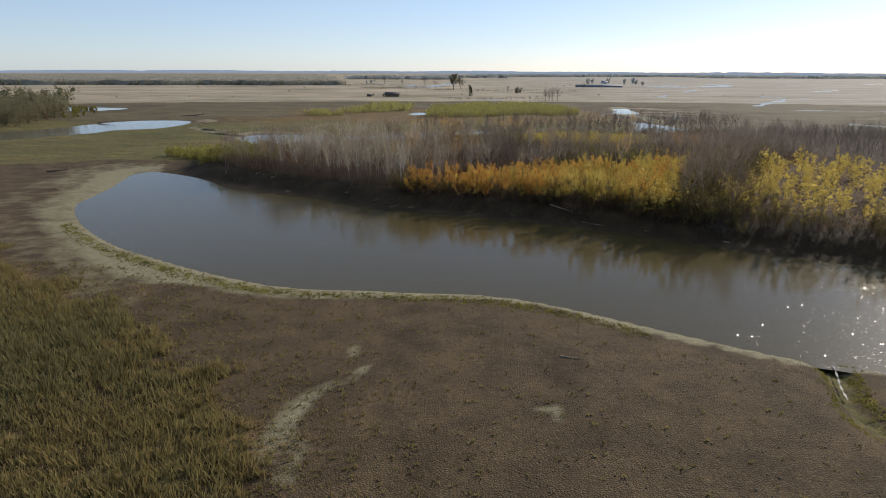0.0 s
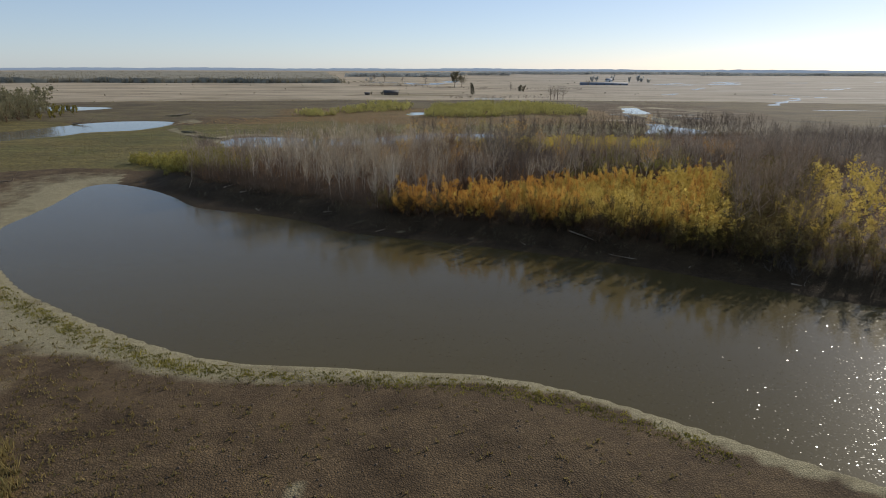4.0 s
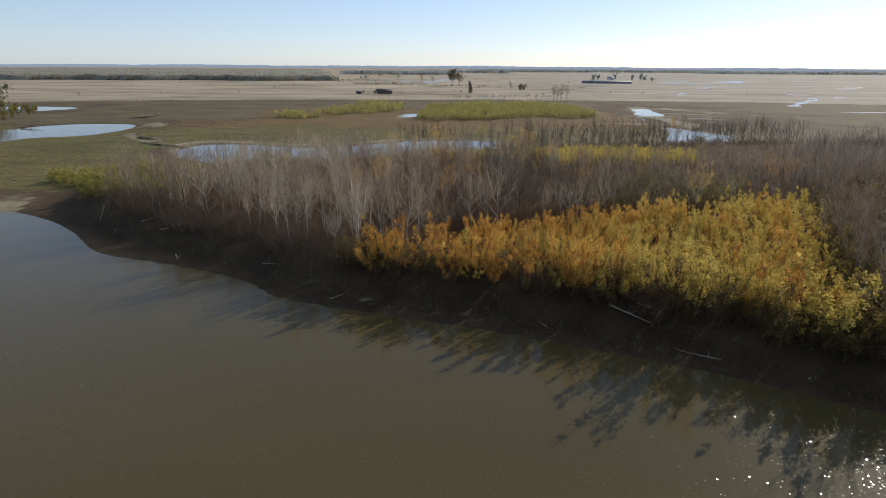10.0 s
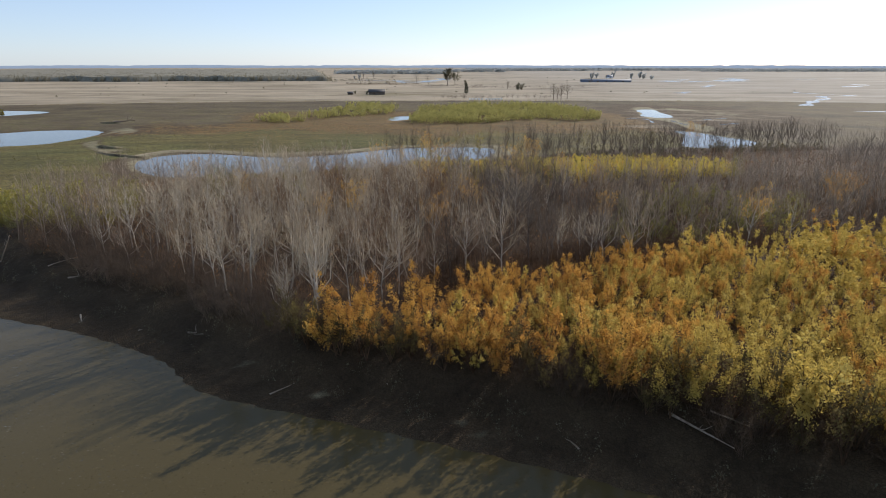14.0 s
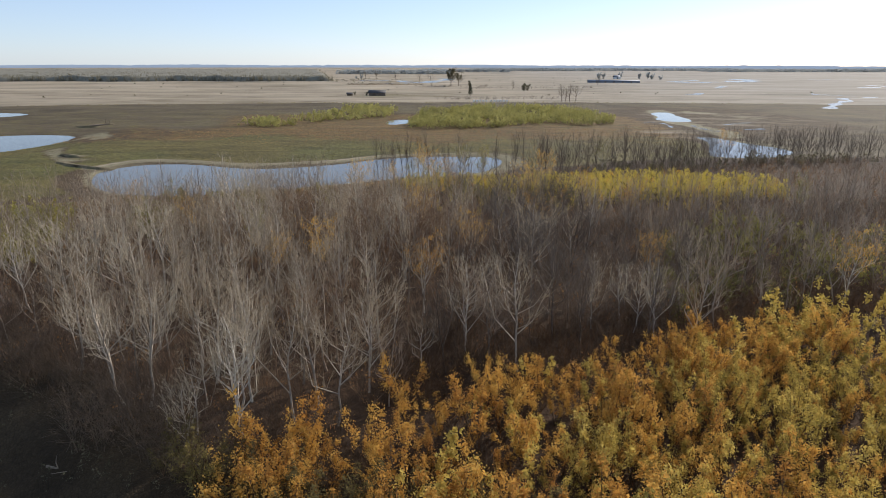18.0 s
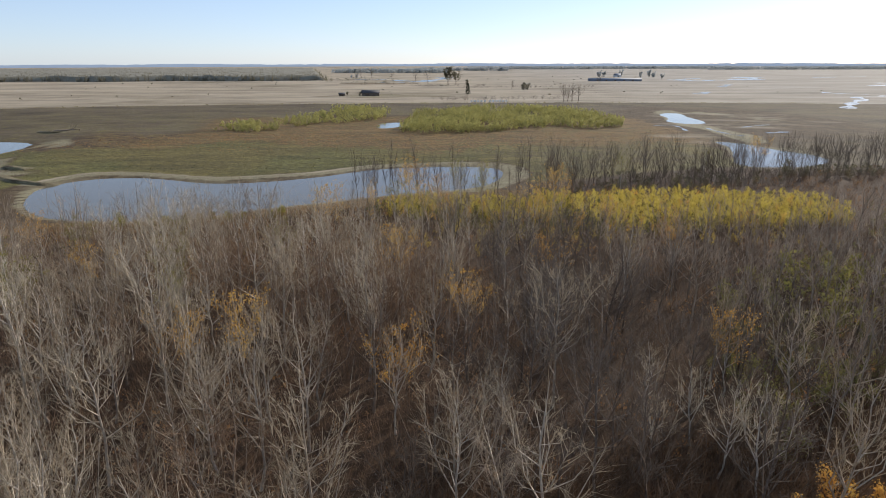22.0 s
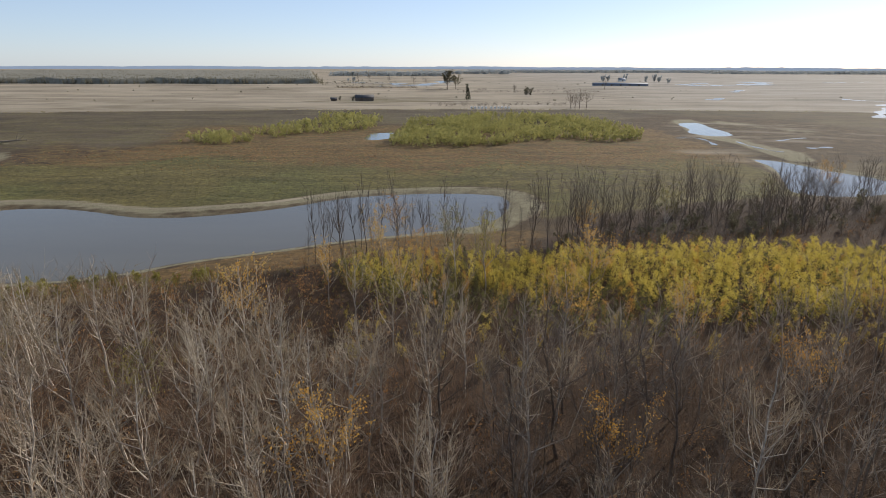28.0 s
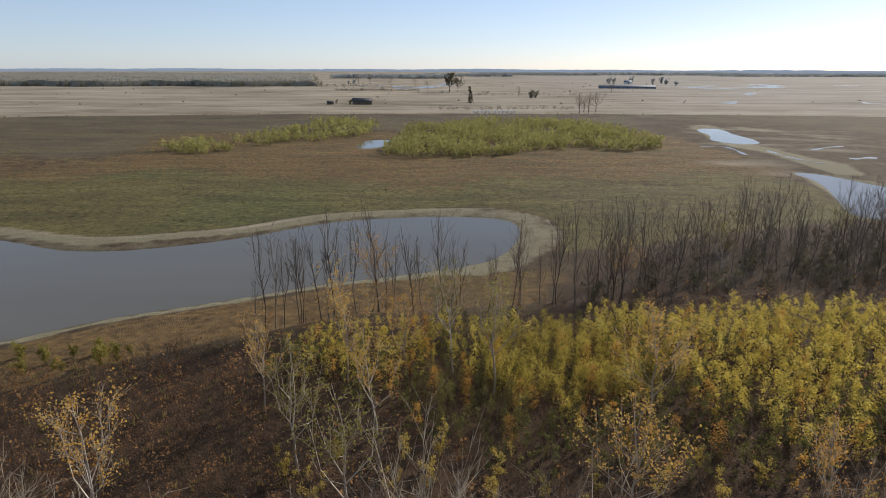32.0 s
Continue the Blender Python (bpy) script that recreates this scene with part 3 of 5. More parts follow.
    grass = 1.0 * marsh * (1 - 0.62 * dry) * fade(d_marsh + wob * 0.5, 5, 11) * np.where(y > 285, fade(d_bluff, 22, 34), 1.0)
    grass = np.maximum(grass, 0.62 * (1 - fade(reeds, -6, 6)) * (np.sin(x * 0.2) * 0.2 + 0.7))
    grass = np.maximum(grass, 0.8 * (1 - fade(edge_distance(x, y, CREEK, False), 0.9, 1.9)) * (y < 71))
    rust = marsh * np.maximum(1.05 * dry * fade(x + 1.5 * wave, -160, -85) * (1 - fade(y, 540, 600)), 0.7 * (1 - fade(np.abs(y - 268 - 0.6 * wave), 8, 22)) * (x < -75))
    rust = np.maximum(rust, 0.80 * (d_bluff < 17) * (d_marsh > 3) * (1 - fade(d_marsh, 18, 30)) * (y > 262))
    rust = np.maximum(rust, 0.5 * (1 - fade(reeds, -2, 8)))
    litter = (1 - fade(d_bluff, -11, -6)) * (rust < 0.5)
    dark = fade(y, 560, 600) * (1 - straw)
    dark = np.maximum(dark, fade(x + 0.0 * y, 110, 150) * fade(y, 330, 380) * (1 - straw))
    # wet mud along the bank, with its shade put into the same darkening
    wet_shade = 0.72 * (1 - fade(d_bluff, 4, 14)) * fade(d_bluff, -10, -4) * (y < 240)
    # bare clay low on the bank
    for px, py, turn, size in ((-16, 168, -0.5, 5.0), (-6.5, 162.5, -0.4, 4.5), (9, 156, -0.5, 5.0)):
        along, across = (x - px) * math.cos(turn) + (y - py) * math.sin(turn), (y - py) * math.cos(turn) - (x - px) * math.sin(turn)
        clay = 1 - fade(np.hypot(along / size, across / 2.0) + 0.08 * wob, 0.5, 1.4)
        rim, wet_shade = np.maximum(rim, 0.55 * clay), wet_shade * (1 - 0.45 * clay)
    d_wood = edge_distance(x, y, EAST_WOOD)
    east = 1 - fade(d_wood, -2, 12)
    east = np.maximum(east, 0.9 * fade(x + 0.3 * (y - 300), 125, 165) * (1 - fade(x, 280, 330)) * (1 - fade(y, 355, 385)) * fade(y, 150, 200))
    grass, rust = grass * (1 - east), rust * (1 - east)
    litter = np.maximum(litter, 0.9 * east)
    mudflat = (1 - fade(np.hypot((x - 75) / 55, (y - 392) / 26), 0.6, 1.2)) * (1 - east)
    grass = grass * (1 - 0.4 * mudflat)
    rim = np.maximum(rim, 0.46 * mudflat)
    dark = np.maximum(dark, (1 - fade(x + 1.5 * wave - 0.35 * (y - 400), -190, -120)) * fade(y, 405, 470) * (1 - straw))
    dark = dark * (1 - 0.8 * (1 - fade(flats + wob * 0.03, 0.7, 1.7))) * (1 - 0.9 * (1 - fade(sand, 0.6, 1.4)))
    streaks = 0.5 + 0.5 * np.sin(0.17 * y + 0.06 * x + 2.2 * np.sin(x * 0.035 + y * 0.01)) * np.sin(0.07 * y - 0.03 * x + 1.0)
    bare = np.maximum((1 - fade(flats + wob * 0.05, 0.5, 1.7)), (1 - fade(sand + wob * 0.05, 0.4, 1.6)))
    straw = np.maximum(straw, bare * (0.20 + 0.34 * streaks) * (1 - east))
    cream = 1 - fade(np.abs(d_marsh + wob * 0.5 - 7.0), 0.4, 2.2)
    straw = np.maximum(straw, 0.72 * cream * fade(y, 333, 345) * (1 - 0.35 * fade(x, -40, 10)) * (x < 45))
    west = edge_distance(x, y, smooth_loop([(-163, 456), (-152, 436), (-150, 408), (-146, 384), (-136, 366), (-126, 357)], closed=False), False)
    west = 0.85 * (1 - fade(west + wob * 1.3, 1, 11))
    rim, grass, rust = np.maximum(rim, 0.8 * west), grass * (1 - west), rust * (1 - west)
    silty = np.maximum(1 - fade(silt + wob * 1.1, 1, 10), 0.8 * (1 - fade(silt2 + wob * 1.2, 2, 16)))
    d_east = edge_distance(x, y, EAST_POND)
    silty = np.maximum(silty, 0.9 * (1 - fade(d_east + wob * 0.6, 1.5, 6)) * fade(y, 385, 400))
    rim = np.maximum(rim, 0.8 * silty)
    grass, rust, dark, litter = (part_of * (1 - silty) for part_of in (grass, rust, dark, litter))
    # ochre grass round the old barn, dull brown ground by the far pools
    barn = np.hypot((x + 40) / 75, (y - 818) / 42) + 0.04 * wob
    grass = np.maximum(grass, 0.72 * (1 - fade(barn, 0.5, 1.2)))
    mound = np.hypot((x + 75) / 85, (y - 1180) / 60) + 0.03 * wob
    rust = np.maximum(rust, 0.66 * (1 - fade(mound, 0.6, 1.15)))
    straw = np.where((barn < 1.1) | (mound < 1.1), np.minimum(straw, 0.5 + 0.4 * fade(np.minimum(barn, mound), 0.7, 1.1)), straw)
    for name, chans in (("zone_a", (rim, grass, rust, np.ones(len(x)))), ("zone_b", (straw, litter, dark, wet_shade))):
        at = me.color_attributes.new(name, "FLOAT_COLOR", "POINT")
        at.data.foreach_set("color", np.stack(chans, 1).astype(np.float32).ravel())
    me.polygons.foreach_set("use_smooth", np.ones(len(me.polygons), dtype=bool))
    return tagged(new("ground", me), "cracked brown mud flats and marsh running to pale fields", "ground", kind="structure")


EAST_WOOD = smooth_loop([(36, 309), (62, 311), (95, 316), (128, 330), (166, 346), (164, 363), (136, 361), (108, 358), (78, 350), (50, 334)])
REEDBED = smooth_loop([(-95, 124), (-80, 112), (-62, 97), (-45, 83), (-31, 70), (-22, 60), (-16, 50), (-20, 20), (-60, 20), (-120, 60), (-150, 130), (-120, 140)])
build_ground()


def build_pond(name, line, material, label):
    c = line.mean(axis=0)
    step = np.roll(line, -1, axis=0) - np.roll(line, 1, axis=0)
    out = np.stack([step[:, 1], -step[:, 0]], 1)
    out /= np.linalg.norm(out, axis=1)[:, None] + 1e-9
    area = np.sum(line[:, 0] * np.roll(line[:, 1], -1) - np.roll(line[:, 0], -1) * line[:, 1])
    ring = line + out * (1.6 if area > 0 else -1.6)
    bm = bmesh.new()
    bm.faces.new([bm.verts.new((p[0], p[1], 0.0)) for p in ring])
    bmesh.ops.triangulate(bm, faces=bm.faces[:])
    bm.normal_update()
    if sum(f.normal.z for f in bm.faces) < 0:
        bmesh.ops.reverse_faces(bm, faces=bm.faces[:])
    me = bpy.data.meshes.new(name)
    bm.to_mesh(me)
    me.materials.append(material)
    return tagged(new(name, me), label, "water", kind="structure")


for pond, (line, slope) in PONDS.items():
    build_pond(pond, line, MUDDY if pond == "oxbow_lake" else GREYWATER, {"oxbow_lake": "still brown muddy water of a curved lake", "marsh_lake": "grey-blue shallow lake in the marsh"}.get(pond, "small shallow pond reflecting the pale sky"))


# ---- plants ----
def bare_tree_arrays(seed, height, boughs=20, twigs=8, sprays=4, spread=1.0, thick=1.0):
    """Trunk and crown of a leafless tree: a few long limbs sweep upwards, shorter boughs fill between them."""
    r = np.random.default_rng(seed)
    trunk, crown = Pile(), Pile()
    n = 8
    path = np.zeros((n, 3))
    path[:, 2] = np.linspace(0, height * 0.95, n)
    path[1:, :2] = np.cumsum(r.normal(0, height * 0.014, (n - 1, 2)), axis=0) + np.linspace(0, 1, n)[1:, None] * r.normal(0, height * 0.05, 2)
    rad = thick * height * (0.0072 * (1 - np.linspace(0, 1, n)) ** 0.8 + 0.001)
    rad[0] *= 1.35
    trunk.tube(path, rad, 5)
    limbs = max(4, boughs // 3)
    for b in range(boughs):
        main = b < limbs
        share = (b + r.uniform(0, 1)) / limbs if main else (b - limbs + r.uniform(0, 1)) / (boughs - limbs)
        u = 0.22 + 0.42 * share if main else 0.34 + 0.60 * share
        k = u * (n - 1)
        i = min(int(k), n - 2)
        start = path[i] + (path[i + 1] - path[i]) * (k - i)
        a = b * 2.4 + r.uniform(-0.6, 0.6)
        length = height * ((0.94 - u) * r.uniform(0.70, 1.02) if main else (0.10 + 0.28 * (1 - u)) * r.uniform(0.5, 1.1))
        lean = (r.uniform(0.30, 0.62) if main else r.uniform(0.4, 1.0)) * spread
        way = np.array([math.cos(a) * lean, math.sin(a) * lean, 1.0])
        way /= np.linalg.norm(way)
        flat = way * np.array([1.5, 1.5, 0.8])
        mid = start + flat * length * 0.45 + r.normal(0, length * 0.035, 3)
        end = start + way * length * 0.96 + np.array([0, 0, length * 0.06]) + r.normal(0, length * 0.05, 3)
        r0 = thick * height * (0.0044 if main else 0.0030) * (1.15 - u)
        trunk.tube([start, mid, end], [r0 + 0.014, r0 * 0.62 + 0.012, 0.008], 3)
        count = twigs * 2 if main else max(3, twigs - 3)
        v = r.uniform(0.15, 1.0, count)[:, None]
        s2 = np.where(v < 0.5, start + (mid - start) * v * 2, mid + (end - mid) * (v - 0.5) * 2)
        w2 = way + r.normal(0, 0.42, (count, 3))
        w2[:, 2] = np.abs(w2[:, 2]) * 0.8 + 0.3
        w2 /= np.linalg.norm(w2, axis=1)[:, None]
        l2 = min(length, height * 0.34) * r.uniform(0.2, 0.55, count)[:, None]
        crown.strips(s2, s2 + w2 * l2, 0.036, 0.014, r)
        s3 = np.repeat(s2, sprays, 0) + np.repeat(w2 * l2, sprays, 0) * r.uniform(0.2, 1.0, (count * sprays, 1))
        w3 = np.repeat(w2, sprays, 0) + r.normal(0, 0.45, (count * sprays, 3))
        w3 /= np.linalg.norm(w3, axis=1)[:, None]
        crown.strips(s3, s3 + w3 * np.repeat(l2, sprays, 0) * r.uniform(0.3, 0.8, (count * sprays, 1)), 0.024, 0.008, r)
    return trunk, crown


def shrub_arrays(seed, height, stems=7, twigs=2):
    """A leafless brown shrub: a fan of stems with side twigs."""
    r = np.random.default_rng(seed)
    fan = Pile()
    s = np.zeros((stems, 3))
    s[:, :2] = r.normal(0, 0.18, (stems, 2)) * height * 0.4
    w = np.concatenate([r.normal(0, 0.42, (stems, 2)), np.ones((stems, 1))], 1)
    w *= height * r.uniform(0.55, 1.0, (stems, 1))
    fan.strips(s, s + w, 0.038, 0.014, r)
    s2 = np.repeat(s, twigs, 0) + np.repeat(w, twigs, 0) * r.uniform(0.25, 0.95, (stems * twigs, 1))
    w2 = np.repeat(w, twigs, 0) * 0.3 + r.normal(0, 0.22, (stems * twigs, 3)) * height
    w2[:, 2] = np.abs(w2[:, 2])
    fan.strips(s2, s2 + w2, 0.028, 0.010, r)
    return fan.arrays()


def tuft_arrays(seed, height, width, blades, spread=0.25):
    """A tuft of grass or reed blades."""
    r = np.random.default_rng(seed)
    t = Pile()
    s = np.concatenate([r.normal(0, spread * 0.6, (blades, 2)), np.zeros((blades, 1))], 1)
    w = np.concatenate([r.normal(0, 0.3, (blades, 2)), np.ones((blades, 1))], 1) * height * r.uniform(0.5, 1.0, (blades, 1))
    t.strips(s, s + w, width, width * 0.25, r)
    return t.arrays()


def sapling_arrays(seed, height, plumes=5, leaves=70, leaf=0.26, spread=0.55, bottom=0.28, girth=0.125):
    """Stems and leaves of a bushy young tree: upright plumes whose leaves hang in tufts about the shoots."""
    r = np.random.default_rng(seed)
    wood, foliage = Pile(), Pile()
    for p in range(plumes):
        a = p * 2.4 + r.uniform(-0.6, 0.6)
        h = height * (r.uniform(0.5, 1.0) if p else 1.0)
        lean = height * spread * r.uniform(0.1, 0.5)
        top = np.array([math.cos(a) * lean, math.sin(a) * lean, h])
        mid = top * 0.5 + r.normal(0, 0.08, 3) * height * 0.3
        wood.tube([np.zeros(3), mid, top], [0.035 * height / 4, 0.022 * height / 4, 0.006], 3)
        tufts = max(6, leaves // 22)
        u = bottom + (1 - bottom) * r.uniform(0, 1, tufts) ** 0.8
        u[0] = 0.98
        axis = np.where(u[:, None] < 0.5, mid * u[:, None] * 2, mid + (top - mid) * (u[:, None] - 0.5) * 2)
        wide = height * girth * np.sqrt(np.clip((1.04 - u) * (u - bottom + 0.2) * 4.0, 0.03, 1.0))
        way, out = r.uniform(0, 2 * math.pi, tufts), np.sqrt(r.uniform(0.1, 1.0, tufts))
        heart = axis + np.stack([np.cos(way) * out * wide, np.sin(way) * out * wide, r.normal(0, 0.02, tufts) * height], 1)
        for k in range(0, tufts, 2):
            wood.tube([axis[k] * 0.85, heart[k]], [0.013 * height / 4, 0.005], 3)
        own = np.arange(leaves) % tufts
        loose = height * girth * 0.27 * np.array([1.0, 1.0, 1.35])
        foliage.cards(heart[own] + r.normal(0, 1, (leaves, 3)) * loose, leaf, leaf * 0.7, r, 0.3)
        inner = np.arange(max(2, leaves // 8)) % tufts
        foliage.cards(axis[inner] * 0.5 + heart[inner] * 0.5 + r.normal(0, 0.6, (len(inner), 3)) * loose, leaf * 2.3, leaf * 1.5, r, 0.5)
    return wood, foliage


def inside_points(loop, count, gap, seed, keep=None, ragged=1.2):
    """Random places within a loop, no two nearer than gap."""
    r = np.random.default_rng(seed)
    lo, hi = loop.min(axis=0), loop.max(axis=0)
    pts = r.uniform(lo, hi, (count * 6, 2))
    d = edge_distance(pts[:, 0], pts[:, 1], loop)
    pts = pts[d + ragged * (np.sin(pts[:, 0] * 0.31 + 1.7 * np.sin(pts[:, 1] * 0.23)) + r.uniform(-0.7, 0.7, len(d))) < 0]
    if keep is not None:
        pts = pts[keep(pts[:, 0], pts[:, 1])]
    cells, out = {}, []
    for p in pts:
        key = (int(p[0] // gap), int(p[1] // gap))
        if any(np.hypot(*(p - q)) < gap for i in (-1, 0, 1) for j in (-1, 0, 1) for q in cells.get((key[0] + i, key[1] + j), ())):
            continue
        cells.setdefault(key, []).append(p)
        out.append(p)
        if len(out) >= count:
            break
    return np.array(out)


def placed(pts, seed, low, high, sink=0.05):
    """Rows of x, y, z, turn, scale for places on the ground."""
    r = np.random.default_rng(seed)
    z = ground_height(pts[:, 0], pts[:, 1]) - sink
    return np.stack([pts[:, 0], pts[:, 1], z, r.uniform(0, 6.28, len(pts)), r.uniform(low, high, len(pts))], 1)


def make_plant(name, piles, materials, names, label, category, group):
    root = tagged(new(name), label, category, group)
    for pile, material, piece in zip(piles, materials, names):
        part(piece, pile.mesh(piece, material), root)
    return root


def plant_rows(protos, rows):
    """Copies of prototype plants at the rows; the prototypes take the first rows."""
    for i, (x, y, z, turn, scale) in enumerate(rows):
        m = Matrix.LocRotScale((x, y, z), Euler((0, 0, turn)), (scale,) * 3)
        if i < len(protos):
            protos[i].matrix_basis = m
        else:
            ob = protos[i % len(protos)]
            copy_thing(ob, m @ Matrix.Diagonal([1 / s for s in ob.scale] + [1]))


def joined(pair):
    (v1, f1), (v2, f2) = pair[0].arrays(), pair[1].arrays()
    return np.concatenate([v1, v2]), np.concatenate([f1, f2 + len(v1)])


def stuff(name, protos, rows, material, label, category):
    if len(rows):
        tagged(new(name, scatter_mesh(name, protos, rows, material)), label, category, kind="stuff")


# bare grove
grove_pts = inside_points(GROVE, 640, 2.3, 11, lambda x, y: (edge_distance(x, y, BLUFF) < -5.0) | (x > -12), 2.0)
order = np.argsort(np.abs(grove_pts[:, 0] + 5) + 0.5 * np.abs(grove_pts[:, 1] - 215))
grove_rows = placed(grove_pts[order], 12, 0.52, 1.1)
TREE = [bare_tree_arrays(100 + k, 14.0, 20, 8, 4, 1.0 + 0.12 * (k % 4), 1.1) for k in range(8)]
pale_protos = [make_plant("bare_tree", t, (BARK, TWIGBARK), ("trunk", "crown"), "tall leafless tree with pale silvery bark", "tree", "bare trees of the grove") for t in TREE[:4]]
brown_protos = [make_plant("bare_tree", t, (MIDBARK, BROWNTWIG), ("trunk", "crown"), "tall leafless tree with dull brown twigs", "tree", "bare trees of the grove") for t in TREE[4:]]
red_protos = [make_plant("bare_tree", t, (MIDBARK, REDTWIG), ("trunk", "crown"), "leafless tree with reddish-brown twigs", "tree", "bare trees of the grove") for t in TREE[2:5]]
near_rows = grove_rows[:290]
lot = np.random.default_rng(14).uniform(0, 1, len(near_rows)) < 0.84 - 0.57 * fade(near_rows[:, 0], -16, 24) + 0.15 * fade(near_rows[:, 1], 228, 248)
plant_rows(pale_protos, near_rows[lot])
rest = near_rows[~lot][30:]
# eastern trees: backlit shade put into darker bark and twig copies
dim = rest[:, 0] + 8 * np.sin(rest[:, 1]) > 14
shade_protos = [make_plant("bare_tree", t, (DARKBARK, DARKTWIG), ("trunk", "crown"), "leafless tree in backlit shade tones, east side of the grove", "tree", "bare trees of the grove") for t in TREE[:4]]
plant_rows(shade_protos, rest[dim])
plant_rows(brown_protos, rest[~dim])
plant_rows(red_protos, near_rows[~lot][:30])
THIN = [joined(bare_tree_arrays(200 + k, 13.0, 12, 5, 2, 1.15)) for k in range(5)]
stuff("bare_woodland", THIN, grove_rows[290:], MIXBARK, "thicket of leafless grey trees behind the nearer ones", "trees")

# dark trees along the second lake, and the wood east of it
LAKE_ROW = smooth_loop([(-8.5, 303), (-3, 304.5), (6, 306), (16, 306.5), (26, 307.5), (36, 308.5), (48, 311)], closed=False)
r = np.random.default_rng(5)
row_pts = LAKE_ROW[(np.linspace(0, 0.999, 44) ** 0.86 * len(LAKE_ROW)).astype(int)] + r.normal(0, 1.0, (44, 2))
DARKTREE = [bare_tree_arrays(300 + k, 13.2, 15, 5, 2, 0.8, 0.8) for k in range(6)]
dark_protos = [make_plant("lakeside_tree", t, (DARKBARK, DARKTWIG), ("trunk", "crown"), "slender dark leafless tree on the lake shore", "tree", "dark trees along the marsh lake") for t in DARKTREE]
wood_rows = placed(inside_points(EAST_WOOD, 160, 2.5, 51), 52, 0.55, 1.16)
wood_rows = wood_rows[np.argsort(wood_rows[:, 0])]
slim_protos = [make_plant("lakeside_tree", bare_tree_arrays(330 + k, 13.0, 14, 4, 2, 0.5, 0.7), (DARKBARK, DARKTWIG), ("trunk", "crown"), "slender dark leafless tree on the lake shore", "tree", "dark trees along the marsh lake") for k in range(5)]
plant_rows(slim_protos, placed(row_pts, 53, 0.55, 1.22))
plant_rows(dark_protos, wood_rows[:110])
stuff("dark_woodland", [joined(t) for t in DARKTREE[:4]], wood_rows[110:], DARKTWIG, "dark leafless wood east of the marsh lake", "trees")


def leafy_stand(name, loop, count, gap, seed, height, material, label, group, near, near_count, keep=None, plumes=5, leaves=62, leaf=0.27, low=0.48, high=1.3, spread=0.55, girth=0.125, grow=None, fineness=1.0, bottom=None):
    rows = placed(inside_points(loop, count, gap, seed, keep), seed + 1, low, high)
    bottom = bottom or (0.3 if girth < 0.17 else 0.14)
    rows = rows[np.argsort(np.hypot(rows[:, 0] - near[0], rows[:, 1] - near[1]))]
    if grow is not None:
        rows[:, 4] *= grow(rows[:, 0], rows[:, 1])
    made = [sapling_arrays(seed * 10 + k, height, plumes, int(leaves * 0.8 * fineness ** 2), leaf * 1.05 / fineness, spread, bottom, girth) for k in range(6)]
    if near_count:
        fine = [sapling_arrays(seed * 10 + k, height, plumes, int(leaves * 4.0), leaf * 0.48, spread, bottom, girth) for k in range(6)]
        protos = [make_plant(name, t, (TWIG, material), ("stem", "foliage"), label, "sapling", group) for t in fine]
        plant_rows(protos, rows[:near_count])
    stuff(name.rsplit("_", 1)[0] + "_thicket", [t[1].arrays() for t in made], rows[near_count:], material, label.replace("sapling", "sapling thicket"), "saplings")
    return rows


def mostly_gold(x, y):
    lot = np.mod(np.sin(x * 12.9898 + y * 78.233) * 43758.5453, 1.0)
    lean = 0.5 + 0.022 * (24 + 5 * np.sin(x * 0.5 + y * 0.3) - x + (y - 168) * 0.75)
    return lot < np.clip(lean, 0.1, 0.97)


def lip_growth(x, y):
    """Saplings stand tallest along the lip of the bank, above all where it bends away eastwards."""
    d = -edge_distance(x, y, BLUFF)
    return 1 + 0.32 * (1 - fade(d, 2, 9)) + 0.32 * fade(x, 22, 38) * (1 - fade(d, 5, 14))


def behind(depth):
    return lambda x, y: edge_distance(x, y, BLUFF) < -depth - 1.5 * np.sin(x * 0.45)


leafy_stand("golden_sapling", GOLD_STAND, 400, 1.85, 31, 5.4, GOLD, "bushy sapling with orange and gold autumn leaves", "orange saplings on the bank", (10, 172), 170, lambda x, y: mostly_gold(x, y) & behind(1.5)(x, y), 6, 80, 0.225, 0.6, 1.3, 0.95, 0.10, grow=lip_growth, bottom=0.44, fineness=1.25)
leafy_stand("yellow_sapling", GOLD_STAND, 340, 1.9, 33, 5.4, YELLOW, "bushy sapling with yellow-green autumn leaves", "yellow saplings on the bank", (40, 168), 140, lambda x, y: ~mostly_gold(x, y) & behind(1.5)(x, y), 6, 80, 0.225, 0.6, 1.3, 0.95, 0.10, grow=lip_growth, bottom=0.44, fineness=1.25)
leafy_stand("yellow_sapling", EAST_STAND, 190, 2.2, 35, 7.0, YELLOW, "bushy sapling with yellow-green autumn leaves", "yellow saplings on the bank", (70, 150), 20, lambda x, y: behind(7)(x, y) & (np.sin(x * 0.33 + 1) * np.sin(y * 0.29 + x * 0.1) > -0.25), 5, 44, 0.32)
def lot_below(share):
    return lambda x, y: np.mod(np.sin(x * 12.9898 + y * 78.233) * 43758.5453, 1.0) < share


def dull_side(x, y):
    """The shaded green corner of the stand by the marsh lake."""
    lot = np.mod(np.sin(x * 39.346 + y * 11.135) * 24634.6345, 1.0)
    return lot < 0.85 * (1 - fade(0.6 * x + 2.0 * (y - 284) + 6 * np.sin(x * 0.3), -4, 34)) + 0.24


